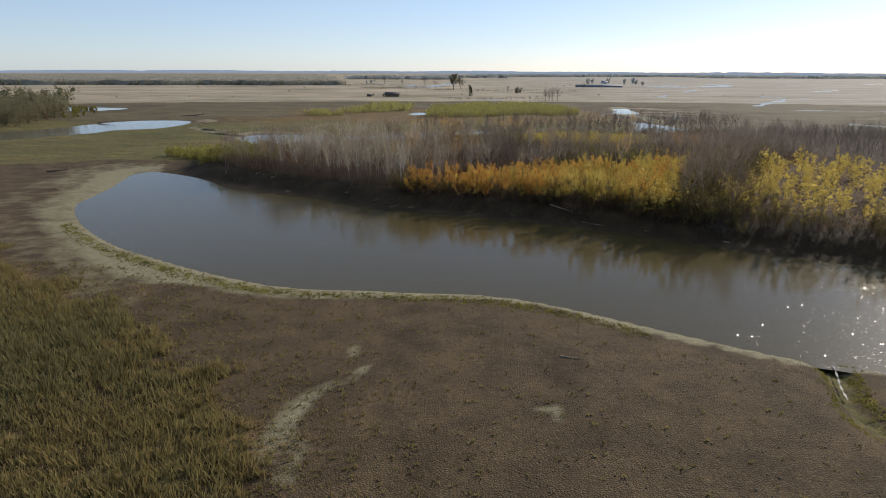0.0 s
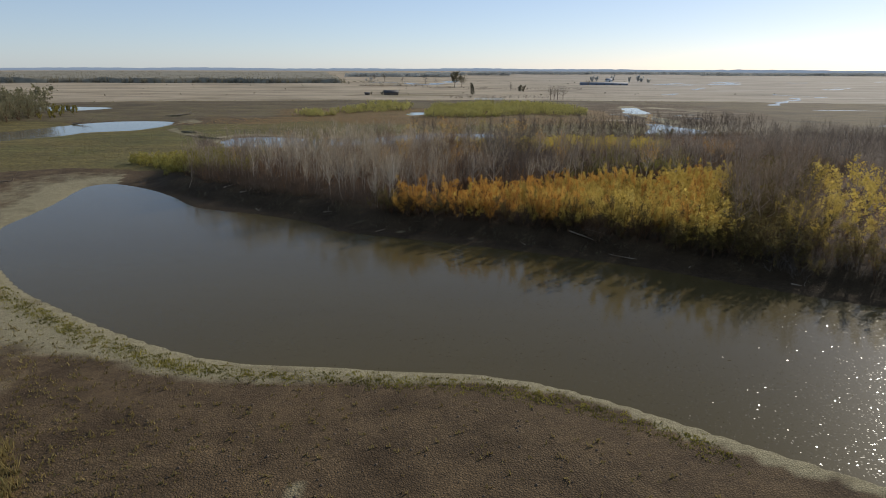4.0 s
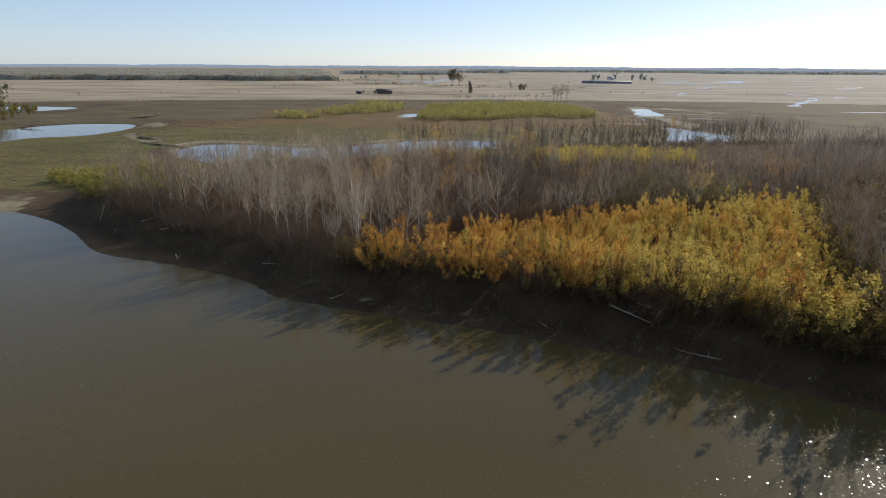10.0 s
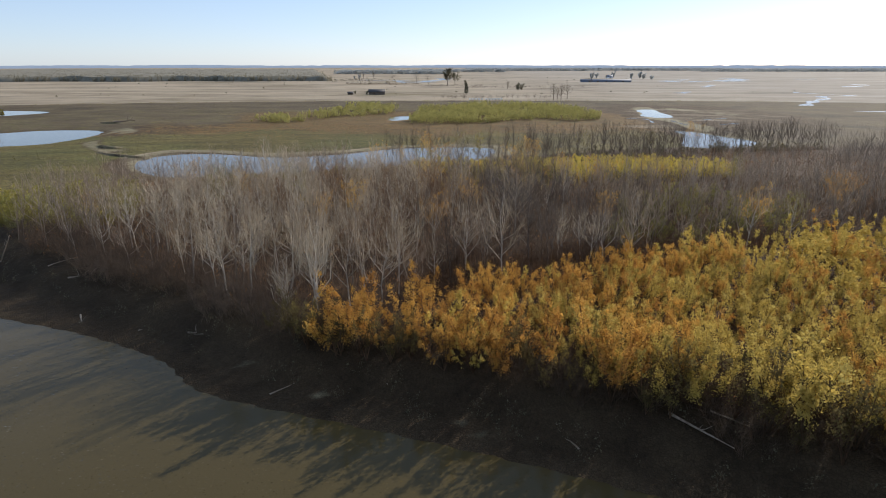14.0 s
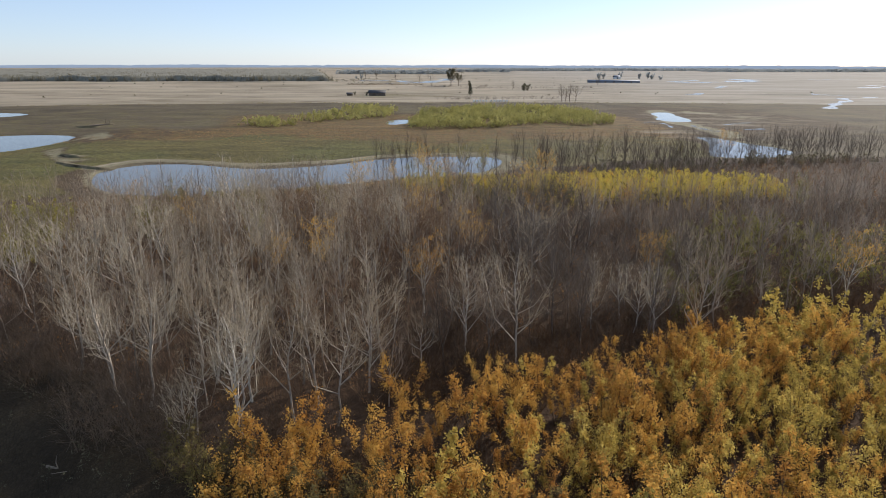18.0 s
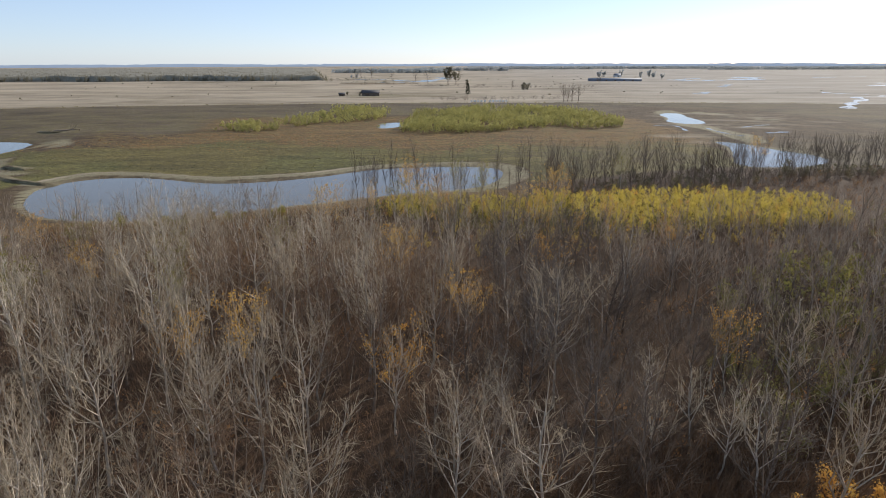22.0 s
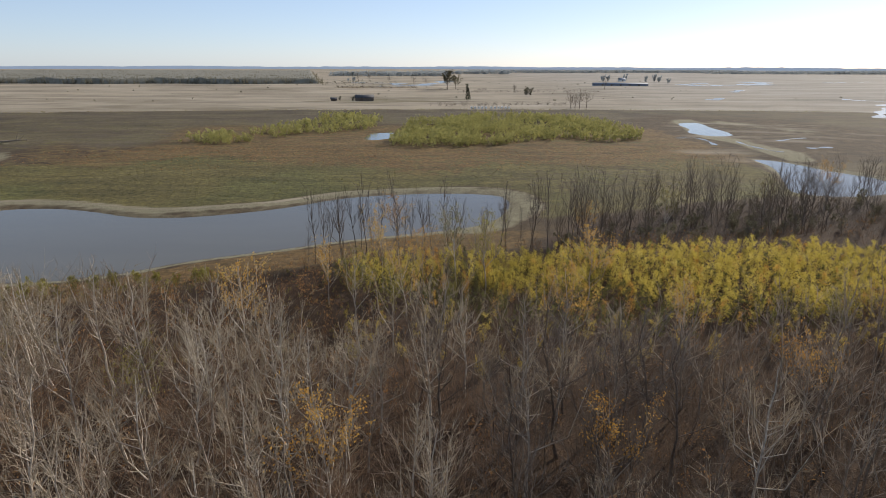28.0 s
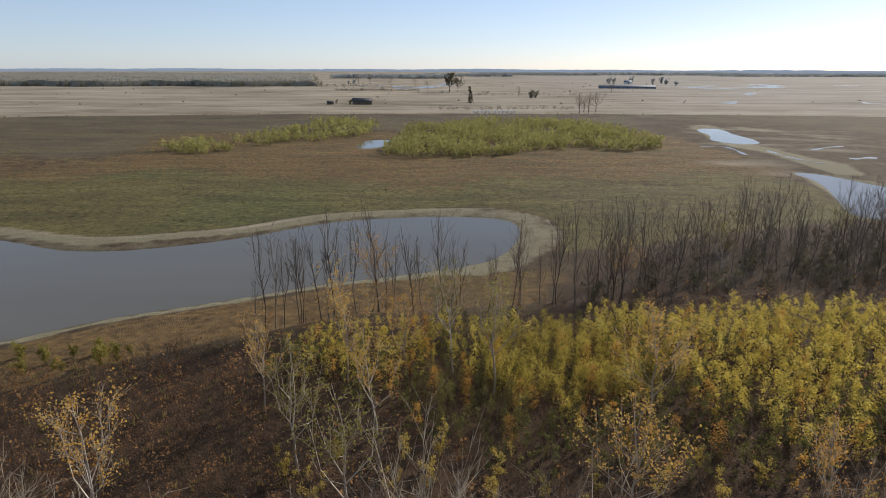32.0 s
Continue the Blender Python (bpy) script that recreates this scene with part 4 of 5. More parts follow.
def clumped(level):
    return lambda x, y: np.sin(x * 0.11 + 1.4 * np.sin(y * 0.05)) * np.sin(y * 0.075 + 0.6 + np.sin(x * 0.06)) + 0.35 * np.sin(x * 0.31) * np.sin(y * 0.27) > level


leafy_stand("slender_sapling", YELLOW_STAND, 1250, 0.8, 37, 3.4, BRIGHT, "slender yellow-leaved sapling beside the lake", "yellow saplings by the marsh lake", (30, 288), 180, lambda x, y: ~lot_below(0.12)(x, y) & ~dull_side(x, y), 1, 150, 0.165, 0.6, 1.15, 0.3, 0.19, fineness=1.3)
leafy_stand("slender_sapling", YELLOW_STAND, 240, 1.4, 39, 3.4, GOLD, "slender orange-leaved sapling beside the lake", "yellow saplings by the marsh lake", (30, 288), 40, lot_below(0.12), 1, 150, 0.165, 0.6, 1.15, 0.3, 0.19, fineness=1.3)
leafy_stand("slender_sapling", YELLOW_STAND, 700, 0.85, 40, 3.2, DARKGREEN, "slender dull green sapling beside the lake", "yellow saplings by the marsh lake", (20, 282), 70, dull_side, 1, 130, 0.165, 0.5, 1.05, 0.3, 0.19, fineness=1.2)
leafy_stand("green_sapling", GREEN_STAND, 1050, 2.3, 41, 4.0, BUSHGREEN, "low yellow-green willow bush on the marsh", "green bushes on the marsh", (40, 480), 60, clumped(-0.42), 4, 26, 0.52, 0.45, 1.35, 1.1, 0.20, fineness=1.3)
leafy_stand("green_sapling", GREEN_WEST, 330, 2.2, 43, 3.4, BUSHGREEN, "low yellow-green willow bush on the marsh", "green bushes on the marsh", (-60, 500), 30, clumped(-0.3), 4, 26, 0.5, 0.5, 1.35, 1.1, 0.24)
WEST_THICKET = smooth_loop([(-110, 258), (-92, 264), (-74, 262), (-62, 244), (-58, 226), (-72, 221), (-84, 228), (-90, 240)])
leafy_stand("green_shrub", WEST_THICKET, 230, 1.6, 45, 4.0, OLIVE, "low olive-green shrub at the lake's end", "green shrubs at the lake's end", (-75, 235), 90, None, 5, 30, 0.34, 0.6, 1.2, 0.9, 0.2)
leafy_stand("green_shrub", WEST_THICKET, 90, 2.4, 85, 3.4, BUSHGREEN, "low yellow-green shrub at the lake's end", "green shrubs at the lake's end", (-75, 235), 40, None, 5, 30, 0.34, 0.6, 1.2, 0.9, 0.2)
LAKE_BRUSH = smooth_loop([(-62, 284), (-44, 284), (-26, 290), (-22, 296), (-34, 300), (-50, 296), (-64, 290)])
leafy_stand("green_shrub", LAKE_BRUSH, 40, 2.4, 47, 2.4, OLIVE, "olive-brown shrub on the lake shore", "green shrubs at the lake's end", (-40, 292), 40, None, 5, 40, 0.3, 0.6, 1.2, 0.9, 0.2)
FAR_WEST = smooth_loop([(-370, 362), (-300, 366), (-262, 378), (-254, 398), (-266, 440), (-280, 490), (-310, 520), (-380, 500), (-420, 420)])
leafy_stand("grey_sapling", FAR_WEST, 260, 5.0, 49, 17.0, WILLOW, "tall grey-olive willow sapling by the long pond", "willows by the long pond", (-255, 410), 70, None, 5, 34, 1.3, 0.6, 1.2, 0.8, 0.2)
leafy_stand("green_shrub", smooth_loop([(-262, 440), (-250, 446), (-258, 492), (-276, 520), (-300, 560), (-340, 600), (-350, 580), (-290, 520)]), 60, 3.5, 63, 4.0, OLIVE, "low olive-green shrub by the long pond", "shrubs by the long pond", (-260, 470), 30, None, 4, 24, 0.7)

# dull shrubs whose dark tone also carries the shade below the saplings
FRONT = smooth_loop([(60, 133), (70, 127), (86, 118), (104, 108), (124, 99), (130, 108), (108, 119), (90, 129), (74, 138), (64, 143)])
stuff("bank_brush", [shrub_arrays(590 + k, 3.6, 9, 3) for k in range(4)], placed(inside_points(FRONT, 520, 0.8, 96), 97, 0.5, 1.15), DARKTWIG, "dull leafless brush, darkened for the shade on the bank", "undergrowth")
BANKSIDE = smooth_loop([(-18, 170), (0, 160), (20, 152), (40, 142), (62, 130), (88, 116), (130, 94), (134, 104), (90, 126), (64, 140), (44, 152), (20, 164), (0, 171), (-16, 177)])
GAP = smooth_loop([(56, 139), (68, 132), (80, 157), (94, 181), (108, 203), (90, 210), (78, 186), (64, 158)])
leafy_stand("grey_shrub", GAP, 330, 1.4, 65, 7.5, DULL, "dull grey-brown sapling on the bank", "dull saplings on the bank", (66, 150), 60, None, 5, 34, 0.32)
stuff("east_undergrowth", [shrub_arrays(560 + k, 3.0, 8, 2) for k in range(4)], placed(inside_points(EAST_WOOD, 950, 1.0, 66), 67, 0.3, 1.1), DARKTWIG, "dark leafless undergrowth below the lakeside wood", "undergrowth")
DARK_BRUSH = smooth_loop([(128, 205), (160, 200), (215, 250), (262, 320), (270, 372), (225, 372), (180, 352), (150, 320), (136, 270)])
stuff("dark_brush", [shrub_arrays(594 + k, 5.0, 7, 2) for k in range(4)], placed(inside_points(DARK_BRUSH, 1700, 1.7, 93), 94, 0.5, 1.3), DARKTWIG, "dark leafless brushwood beyond the saplings", "undergrowth")
stuff("dark_copse", THIN[:3], placed(inside_points(DARK_BRUSH, 160, 3.5, 95), 96, 0.4, 0.85), DARKTWIG, "thin dark leafless trees above the brushwood", "trees")
tall = placed(inside_points(GAP, 26, 2.8, 68), 69, 0.9, 1.15)
tall_protos = [make_plant("bank_tree", t, (MIDBARK, BROWNTWIG), ("trunk", "crown"), "tall dark leafless tree among the bank saplings", "tree", "tall trees on the bank") for t in TREE[4:]]
plant_rows(tall_protos, tall)
leafy_stand("grey_shrub", EAST_WOOD, 90, 3.0, 67, 3.4, GREYLEAF, "dusty grey-green shrub below the lakeside trees", "shrubs of the lakeside wood", (60, 322), 60, None, 5, 24, 0.4, 0.6, 1.2, 0.9, 0.2)
EAST_BRUSH = smooth_loop([(10, 188), (26, 192), (50, 202), (85, 210), (125, 216), (138, 245), (125, 274), (80, 272), (40, 266), (22, 255), (18, 230)])
stuff("grey_undergrowth", [shrub_arrays(580 + k, 3.4, 8, 2) for k in range(4)], placed(inside_points(EAST_BRUSH, 2300, 0.9, 86), 87, 0.5, 1.2), BRUSH, "tall grey-brown leafless brush in the grove", "undergrowth")
SHADY = smooth_loop([(38, 204), (52, 202), (82, 222), (88, 246), (58, 248), (44, 228)])
leafy_stand("dark_shrub", SHADY, 150, 1.8, 107, 4.2, DARKGREEN, "dark green shrub in the shade of the grove", "dark shrubs in the grove", (50, 214), 60, None, 4, 40, 0.26, 0.5, 1.15, 0.8, 0.17)
STRAGGLERS = smooth_loop([(2, 262), (20, 258), (50, 260), (80, 262), (80, 272), (50, 272), (24, 270), (6, 278)])
leafy_stand("green_shrub", STRAGGLERS, 46, 3.0, 103, 3.0, YELLOW, "yellow-green sapling standing in brown brush", "stray saplings in the brush", (25, 266), 46, None, 3, 60, 0.16, 0.6, 1.2, 0.7, 0.12)
WEST_BRUSH = smooth_loop([(-70, 214), (-44, 200), (-20, 186), (4, 186), (18, 200), (20, 255), (0, 262), (-40, 264), (-66, 256)])
stuff("brown_thicket", [shrub_arrays(586 + k, 4.2, 8, 3) for k in range(4)], placed(inside_points(WEST_BRUSH, 900, 1.3, 98), 99, 0.5, 1.2), REDTWIG, "tall reddish-brown leafless brush between the bare trees", "undergrowth")
# front row: dull leaves darkened for backlit shade, placed to lengthen the bank shadow
FRONT_ROW = lambda x, y: (edge_distance(x, y, BLUFF) < -0.6 + 2.0 * fade(x, 34, 48)) & (edge_distance(x, y, BLUFF) > -5) & (x > -16) & (y < 175)
leafy_stand("dull_sapling", BANKSIDE, 460, 1.3, 57, 6.0, DULL, "dull brown-leaved sapling, darkened for backlit shade on the bank", "dull saplings along the bank", (30, 152), 130, FRONT_ROW, 5, 54, 0.27, 0.5, 1.05, 0.6, 0.13, fineness=1.2, grow=lambda x, y: 1 + 0.3 * fade(x, 22, 38))
# brush added on both lips to block low sun and darken the bank
EDGE_BRUSH = smooth_loop([(-76, 219), (-58, 204), (-40, 191), (-26, 181), (-12, 172), (-8, 176), (-22, 187), (-38, 198), (-56, 212), (-72, 226)])
LIP_BRUSH = smooth_loop([(-10, 172), (0, 167), (14, 161), (30, 153), (46, 144), (64, 133), (72, 140), (50, 153), (34, 162), (18, 170), (4, 176), (-6, 179)])
GLADE = smooth_loop([(4, 184), (22, 187), (44, 196), (66, 204), (72, 214), (48, 210), (24, 202), (6, 196)])
stuff("glade_brush", [shrub_arrays(616 + k, 3.0, 14, 5) for k in range(4)], placed(inside_points(GLADE, 460, 1.0, 115), 116, 0.4, 1.1), TWIG, "tangled brown brush behind the saplings", "undergrowth")
stuff("lip_brush", [shrub_arrays(606 + k, 3.4, 16, 5) for k in range(4)], placed(inside_points(LIP_BRUSH, 620, 0.9, 113), 114, 0.5, 1.1), BRUSH, "dense brown brush added under the saplings to block sun", "undergrowth")
stuff("edge_brush", [shrub_arrays(596 + k, 4.4, 16, 5) for k in range(4)], placed(inside_points(EDGE_BRUSH, 430, 0.9, 111), 112, 0.45, 1.1), BRUSH, "dense brown brush added on the bank lip to cast shade", "undergrowth")
# a few half-bare trees with yellow leaves left in the grove
half = np.array([(5, 235), (-22, 232), (-34, 236), (8, 264), (5, 286), (11, 287), (-20, 226), (26, 238), (-42, 246), (40, 262), (-8, 262), (20, 283), (-60, 222), (58, 262), (6.5, 207), (-8, 212), (72, 210), (88, 222), (-48, 210), (62, 206), (98, 234), (90, 340), (112, 352), (60, 322), (6, 309), (42, 314), (3, 271), (9, 276), (16, 288), (-2, 280), (27, 262), (-30, 254), (-52, 250), (-12, 246), (46, 248), (33, 276), (80, 250), (-15, 214), (-36, 222), (14, 222), (38, 212)], dtype=float)
half_protos = []
for k in range(5):
    t, c = bare_tree_arrays(400 + k, 12.5, 15, 6, 3)
    rr = np.random.default_rng(440 + k)
    f = Pile()
    cv = c.arrays()[0]
    pick = cv[rr.integers(0, len(cv), 900)]
    f.cards(pick[pick[:, 2] > 6.0] + rr.normal(0, 0.15, (int((pick[:, 2] > 6.0).sum()), 3)), 0.19, 0.13, rr)
    half_protos.append(make_plant("half_bare_tree", (t, c, f), (BARK, TWIGBARK, GOLD if k % 2 == 0 else OLIVE), ("trunk", "crown", "foliage"), "thin tree with its last yellow leaves" if k % 2 == 0 else "thin tree with its last olive leaves", "tree", "half-bare trees"))
plant_rows(half_protos, placed(half, 54, 0.75, 1.1))

# brown undergrowth
bluff_pts = inside_points(BLUFF, 6400, 0.85, 61, lambda x, y: (x < 150) & (edge_distance(x, y, BLUFF) < -4.0) & (edge_distance(x, y, MARSH_LAKE) > 9))
shrub_rows = placed(bluff_pts, 62, 0.5, 1.25)
rusty_side = np.random.default_rng(15).uniform(0, 1, len(shrub_rows)) < 0.26 + 0.42 * fade(10 - shrub_rows[:, 0], -8, 20) * fade(shrub_rows[:, 1], 222, 248)
stuff("brown_undergrowth", [shrub_arrays(500 + k, 2.3) for k in range(7)], shrub_rows[~rusty_side], TWIG, "dense brown leafless undergrowth below the trees", "undergrowth")
dry = [sapling_arrays(520 + k, 2.3, 3, 13, 0.16, 1.2, 0.12, 0.24)[1].arrays() for k in range(5)]
stuff("dry_brush", dry, shrub_rows[rusty_side], DRYGRASS, "rust-brown dry weeds between the trees", "weeds")
LAKE_SLOPE = smooth_loop([(-70, 262), (-40, 264), (-10, 262), (6, 270), (2, 284), (-6, 296), (-24, 293), (-48, 284), (-68, 276)])
slope_rows = placed(inside_points(LAKE_SLOPE, 1250, 0.9, 88), 89, 0.45, 1.0)
stuff("slope_brush", [shrub_arrays(575 + k, 1.7, 12, 4) for k in range(4)], slope_rows[:560], BRUSH, "dull brown leafless brush on the slope to the lake", "undergrowth")
stuff("rusty_brush", dry, slope_rows[560:800], DRYGRASS, "rust-brown weeds on the slope to the lake", "weeds")
stuff("pale_grass", [tuft_arrays(570 + k, 0.8, 0.16, 7, 0.4) for k in range(4)], slope_rows[800:], REED, "tan dry grass between the brush", "grass")
BANK = smooth_loop([(-80, 216), (-62, 197), (-42, 186), (-24, 172), (-6, 162), (20, 150), (44, 138), (66, 126), (90, 112), (94, 118), (66, 134), (44, 146), (20, 158), (-4, 168), (-22, 180), (-44, 195), (-62, 206), (-78, 224)])
stuff("bank_weeds", dry, placed(inside_points(BANK, 420, 0.9, 64), 65, 0.4, 0.9), GREYLEAF, "dusty weeds and roots on the cut bank", "weeds")

# reeds, weeds and tufts of the near flats
reed_pts = inside_points(REEDBED, 13500, 0.34, 71, lambda x, y: x > -112 + 9 * np.sin(y * 0.21) + np.random.default_rng(8).uniform(-9, 9, x.shape), 3.2)
rq = np.random.default_rng(9).uniform(-1, 1, len(reed_pts))
depth = -44 + 0.28 * (reed_pts[:, 1] - 50) - reed_pts[:, 0] + 4 * np.sin(reed_pts[:, 1] * 0.22) + 3 * np.sin(reed_pts[:, 0] * 0.35)
greenish = (depth + 7 * rq > 2) & (reed_pts[:, 1] + 9 * rq + 4 * np.sin(reed_pts[:, 0] * 0.3) < 84)
reed = [tuft_arrays(600 + k, 1.35, 0.15, 11, 0.40) for k in range(6)]
stuff("brown_reeds", reed, placed(reed_pts[~greenish], 72, 0.5, 1.15), REED, "brown-green reeds growing on the mud", "reeds")
stuff("green_reeds", reed, placed(reed_pts[greenish], 73, 0.7, 1.3), GREENREED, "grey-green reeds growing on the mud", "reeds")
FLATS = smooth_loop([(-80, 108), (-60, 112), (-30, 98), (0, 92), (30, 76), (45, 62), (46, 44), (40, 36), (-24, 36), (-30, 60), (-50, 86)])
near_reeds = lambda x, y: np.random.default_rng(3).uniform(0, 1, x.shape) < np.exp(-np.maximum(edge_distance(x, y, REEDBED), 0) / 9) * 0.9 + 0.04
stuff("mud_tufts", [tuft_arrays(620 + k, 0.34, 0.12, 5, 0.2) for k in range(4)], placed(inside_points(FLATS, 4600, 0.34, 75, near_reeds), 76, 0.5, 1.7), REED, "low dry weeds dotting the cracked mud", "weeds")
def clod_arrays(seed):
    rq = np.random.default_rng(seed)
    a = np.arange(5) * 2 * np.pi / 5
    low = np.stack([np.cos(a), np.sin(a), np.full(5, -0.1)], 1) * rq.uniform(0.8, 1.2, (5, 1))
    high = np.stack([np.cos(a) * 0.55, np.sin(a) * 0.55, np.full(5, 0.5)], 1) * rq.uniform(0.8, 1.2, (5, 1))
    k = np.arange(5)
    sides = np.stack([k, (k + 1) % 5, 5 + (k + 1) % 5, 5 + k], 1)
    return np.concatenate([low, high, [(0, 0, 0.6)]]), np.concatenate([sides, [(5, 6, 7, 10), (7, 8, 9, 10), (9, 5, 10, 10)][:2]])


stuff("mud_clods", [clod_arrays(610 + k) for k in range(4)], placed(inside_points(FLATS, 1100, 0.5, 83), 84, 0.05, 0.19, 0.0), CLOD, "dried brown clods scattered over the mud", "clods")
shore_line = OXBOW[8:96]
pick = r.integers(0, len(shore_line), 2600)
weeds = shore_line[pick] + r.normal(0, 1.0, (2600, 2)) + np.array([-1.4, -3.2])
weeds = weeds[(edge_distance(weeds[:, 0], weeds[:, 1], OXBOW) > 1.0) & (weeds[:, 0] < 30)]
stuff("shore_weeds", [tuft_arrays(640 + k, 0.22, 0.14, 5, 0.3) for k in range(4)], placed(weeds, 77, 0.7, 1.5), OLIVE, "low green weeds along the waterline", "weeds")
bank_pts = np.concatenate([CREEK + o for o in (np.array([1.5, 0.6]), np.array([-1.6, -0.4]), np.array([2.2, 0.8]))])
bank_pts = np.repeat(bank_pts, 14, 0) + r.normal(0, 0.5, (len(bank_pts) * 14, 2))
stuff("creek_weeds", [tuft_arrays(660 + k, 0.35, 0.14, 6, 0.25) for k in range(4)], placed(bank_pts, 78, 0.3, 0.8), OLIVE, "bright green weeds beside a small creek", "weeds")
marsh_pts = inside_points(smooth_loop([(-170, 260), (-110, 262), (-100, 300), (-110, 345), (-90, 362), (-40, 356), (10, 382), (60, 380), (110, 400), (120, 470), (0, 466), (-110, 470), (-170, 420)]), 7500, 0.35, 79)
sedge = [tuft_arrays(680 + k, 0.6, 0.3, 5, 0.5) for k in range(4)]
marsh_pts = marsh_pts[edge_distance(marsh_pts[:, 0], marsh_pts[:, 1], MARSH_LAKE) > 9]
rusty = marsh_pts[:, 1] + 8 * np.sin(marsh_pts[:, 0] * 0.07) > 415
stuff("marsh_sedge", sedge, placed(marsh_pts[~rusty], 80, 0.15, 0.5), SEDGE, "green sedge covering the marsh", "sedge")
stuff("dry_sedge", sedge, placed(marsh_pts[rusty], 81, 0.15, 0.55), DRYGRASS, "rust-brown dry sedge on the marsh", "sedge")


# ---- logs and snags ----
def log(name, x, y, length, turn, tilt, girth, label, seed):
    rr = np.random.default_rng(seed)
    root = tagged(new(name), label, "log", "driftwood")
    body = Pile()
    n = 7
    u = np.linspace(0, 1, n)
    path = np.stack([u * length, np.cumsum(rr.normal(0, 0.03 * length / n, n)), np.zeros(n)], 1)
    body.tube(path, girth * (1 - 0.75 * u) + 0.01, 7)
    stem = part("trunk", body.mesh("trunk", LOGBARK), root)
    for k in range(4):
        limb = Pile()
        a = path[rr.integers(2, n)]
        e = a + rr.normal(0, 1, 3) * length * 0.12 + np.array([length * 0.08, 0, length * 0.06])
        limb.tube([a, (a + e) / 2 + rr.normal(0, 0.02 * length, 3), e], [girth * 0.4, girth * 0.28, girth * 0.1], 5)
        part("limb", limb.mesh("limb", LOGBARK), stem)
    z = float(ground_height(np.array([x]), np.array([y]))[0])
    root.matrix_basis = pose(x, y, max(z, 0.0) + girth * 0.5, 0, -tilt, turn)
    return root


logs = [(29, 154, 6.5, -50, -6, 0.14), (33, 154, 6.0, -42, -4, 0.12), (-45, 186, 5.5, -60, -5, 0.13), (-12, 163, 3.5, 40, 4, 0.10), (48, 137, 5.5, 30, 3, 0.11), (-34, 180, 4.0, 15, 6, 0.10), (-52, 196, 5.0, 10, 3, 0.16), (-30, 196, 8.0, 35, 8, 0.14), (-40, 214, 7.0, 20, 6, 0.12), (14, 200, 6.0, 35, 8, 0.13), (62, 128, 6.0, -30, -4, 0.14), (1, 163, 4.5, 70, -8, 0.1), (-26, 177, 4.0, -20, 3, 0.12), (20, 152, 4.0, 120, 6, 0.1), (40, 142, 4.5, 160, 5, 0.11), (-58, 201, 4.0, 60, 4, 0.12)]
logs += [(74, 314, 4.0, 60, 25, 0.12), (79, 320, 3.5, 80, 50, 0.14), (60, 318, 5.0, 10, 4, 0.12), (40, 315, 5.0, -15, 3, 0.12), (88, 324, 4.5, 30, 8, 0.12), (30, 312, 4.0, 20, 4, 0.1)]
for k, (x, y, length, turn, tilt, girth) in enumerate(logs):
    log("fallen_log", x, y, length, turn, tilt, girth, "pale fallen trunk lying on the dark bank", 700 + k)
log("driftwood_log", -186, 486, 12.0, 20, 3, 0.5, "bleached driftwood trunk on the marsh", 730)
log("driftwood_log", -224, 422, 10.0, 10, 4, 0.45, "dark branches stranded in the pond", 731)
log("driftwood_log", -136, 218, 7.0, 15, 4, 0.4, "heap of driftwood on the mud flat", 732)
log("snag", -70, 207, 4.5, 60, 62, 0.13, "bleached dead snag leaning over the water", 733)
log("driftwood_log", 16, 72, 2.4, -20, 2, 0.10, "weathered stick on the cracked mud", 734)


def cut_bank(points, rise, depth, label):
    """A low eroded bank with a steep face and a long back."""
    line = smooth_loop(points, 6, closed=False)
    rq = np.random.default_rng(int(abs(points[0][0]) * 10))
    d = np.gradient(line, axis=0)
    side = np.stack([-d[:, 1], d[:, 0]], 1) / (np.linalg.norm(d, axis=1)[:, None] + 1e-9)
    n = len(line)
    grow = np.sin(np.linspace(0.05, math.pi - 0.05, n)) ** 0.5
    rings = []
    for off, lift in ((-1.4, -0.3), (-0.5, 0.35), (0.0, 0.95), (0.7, 1.0), (depth * 0.5, 0.55), (depth, -0.25)):
        p = line + side * off + rq.normal(0, 0.25, (n, 2))
        z = ground_height(p[:, 0], p[:, 1]) + rise * lift * grow + rq.normal(0, 0.05, n) - 0.1
        rings.append(np.concatenate([p, z[:, None]], 1))
    i = np.arange(n - 1)
    faces = np.concatenate([np.stack([k * n + i, k * n + i + 1, (k + 1) * n + i + 1, (k + 1) * n + i], 1) for k in range(5)])
    me = fast_mesh("cut_bank", np.concatenate(rings), faces, SOIL)
    for name, tone in (("zone_a", (0.5, 0.3, 0.0, 1.0)), ("zone_b", (0.0, 0.0, 0.0, 0.0))):
        me.color_attributes.new(name, "FLOAT_COLOR", "POINT").data.foreach_set("color", np.tile(np.array(tone, dtype=np.float32), len(me.vertices)))
    return tagged(new("cut_bank", me), label, "bank", kind="structure")


cut_bank([(-130, 356), (-121, 348.5), (-114, 344.5), (-107, 342.5), (-101, 342)], 0.9, 5.0, "dark eroded bank of a small ditch")
cut_bank([(-137, 372), (-132, 368), (-125, 366)], 1.1, 6.0, "pale mud mound with a dark eroded face")
cut_bank([(-192, 482), (-184, 478), (-176, 480)], 1.0, 8.0, "low mud mound on the dark field")

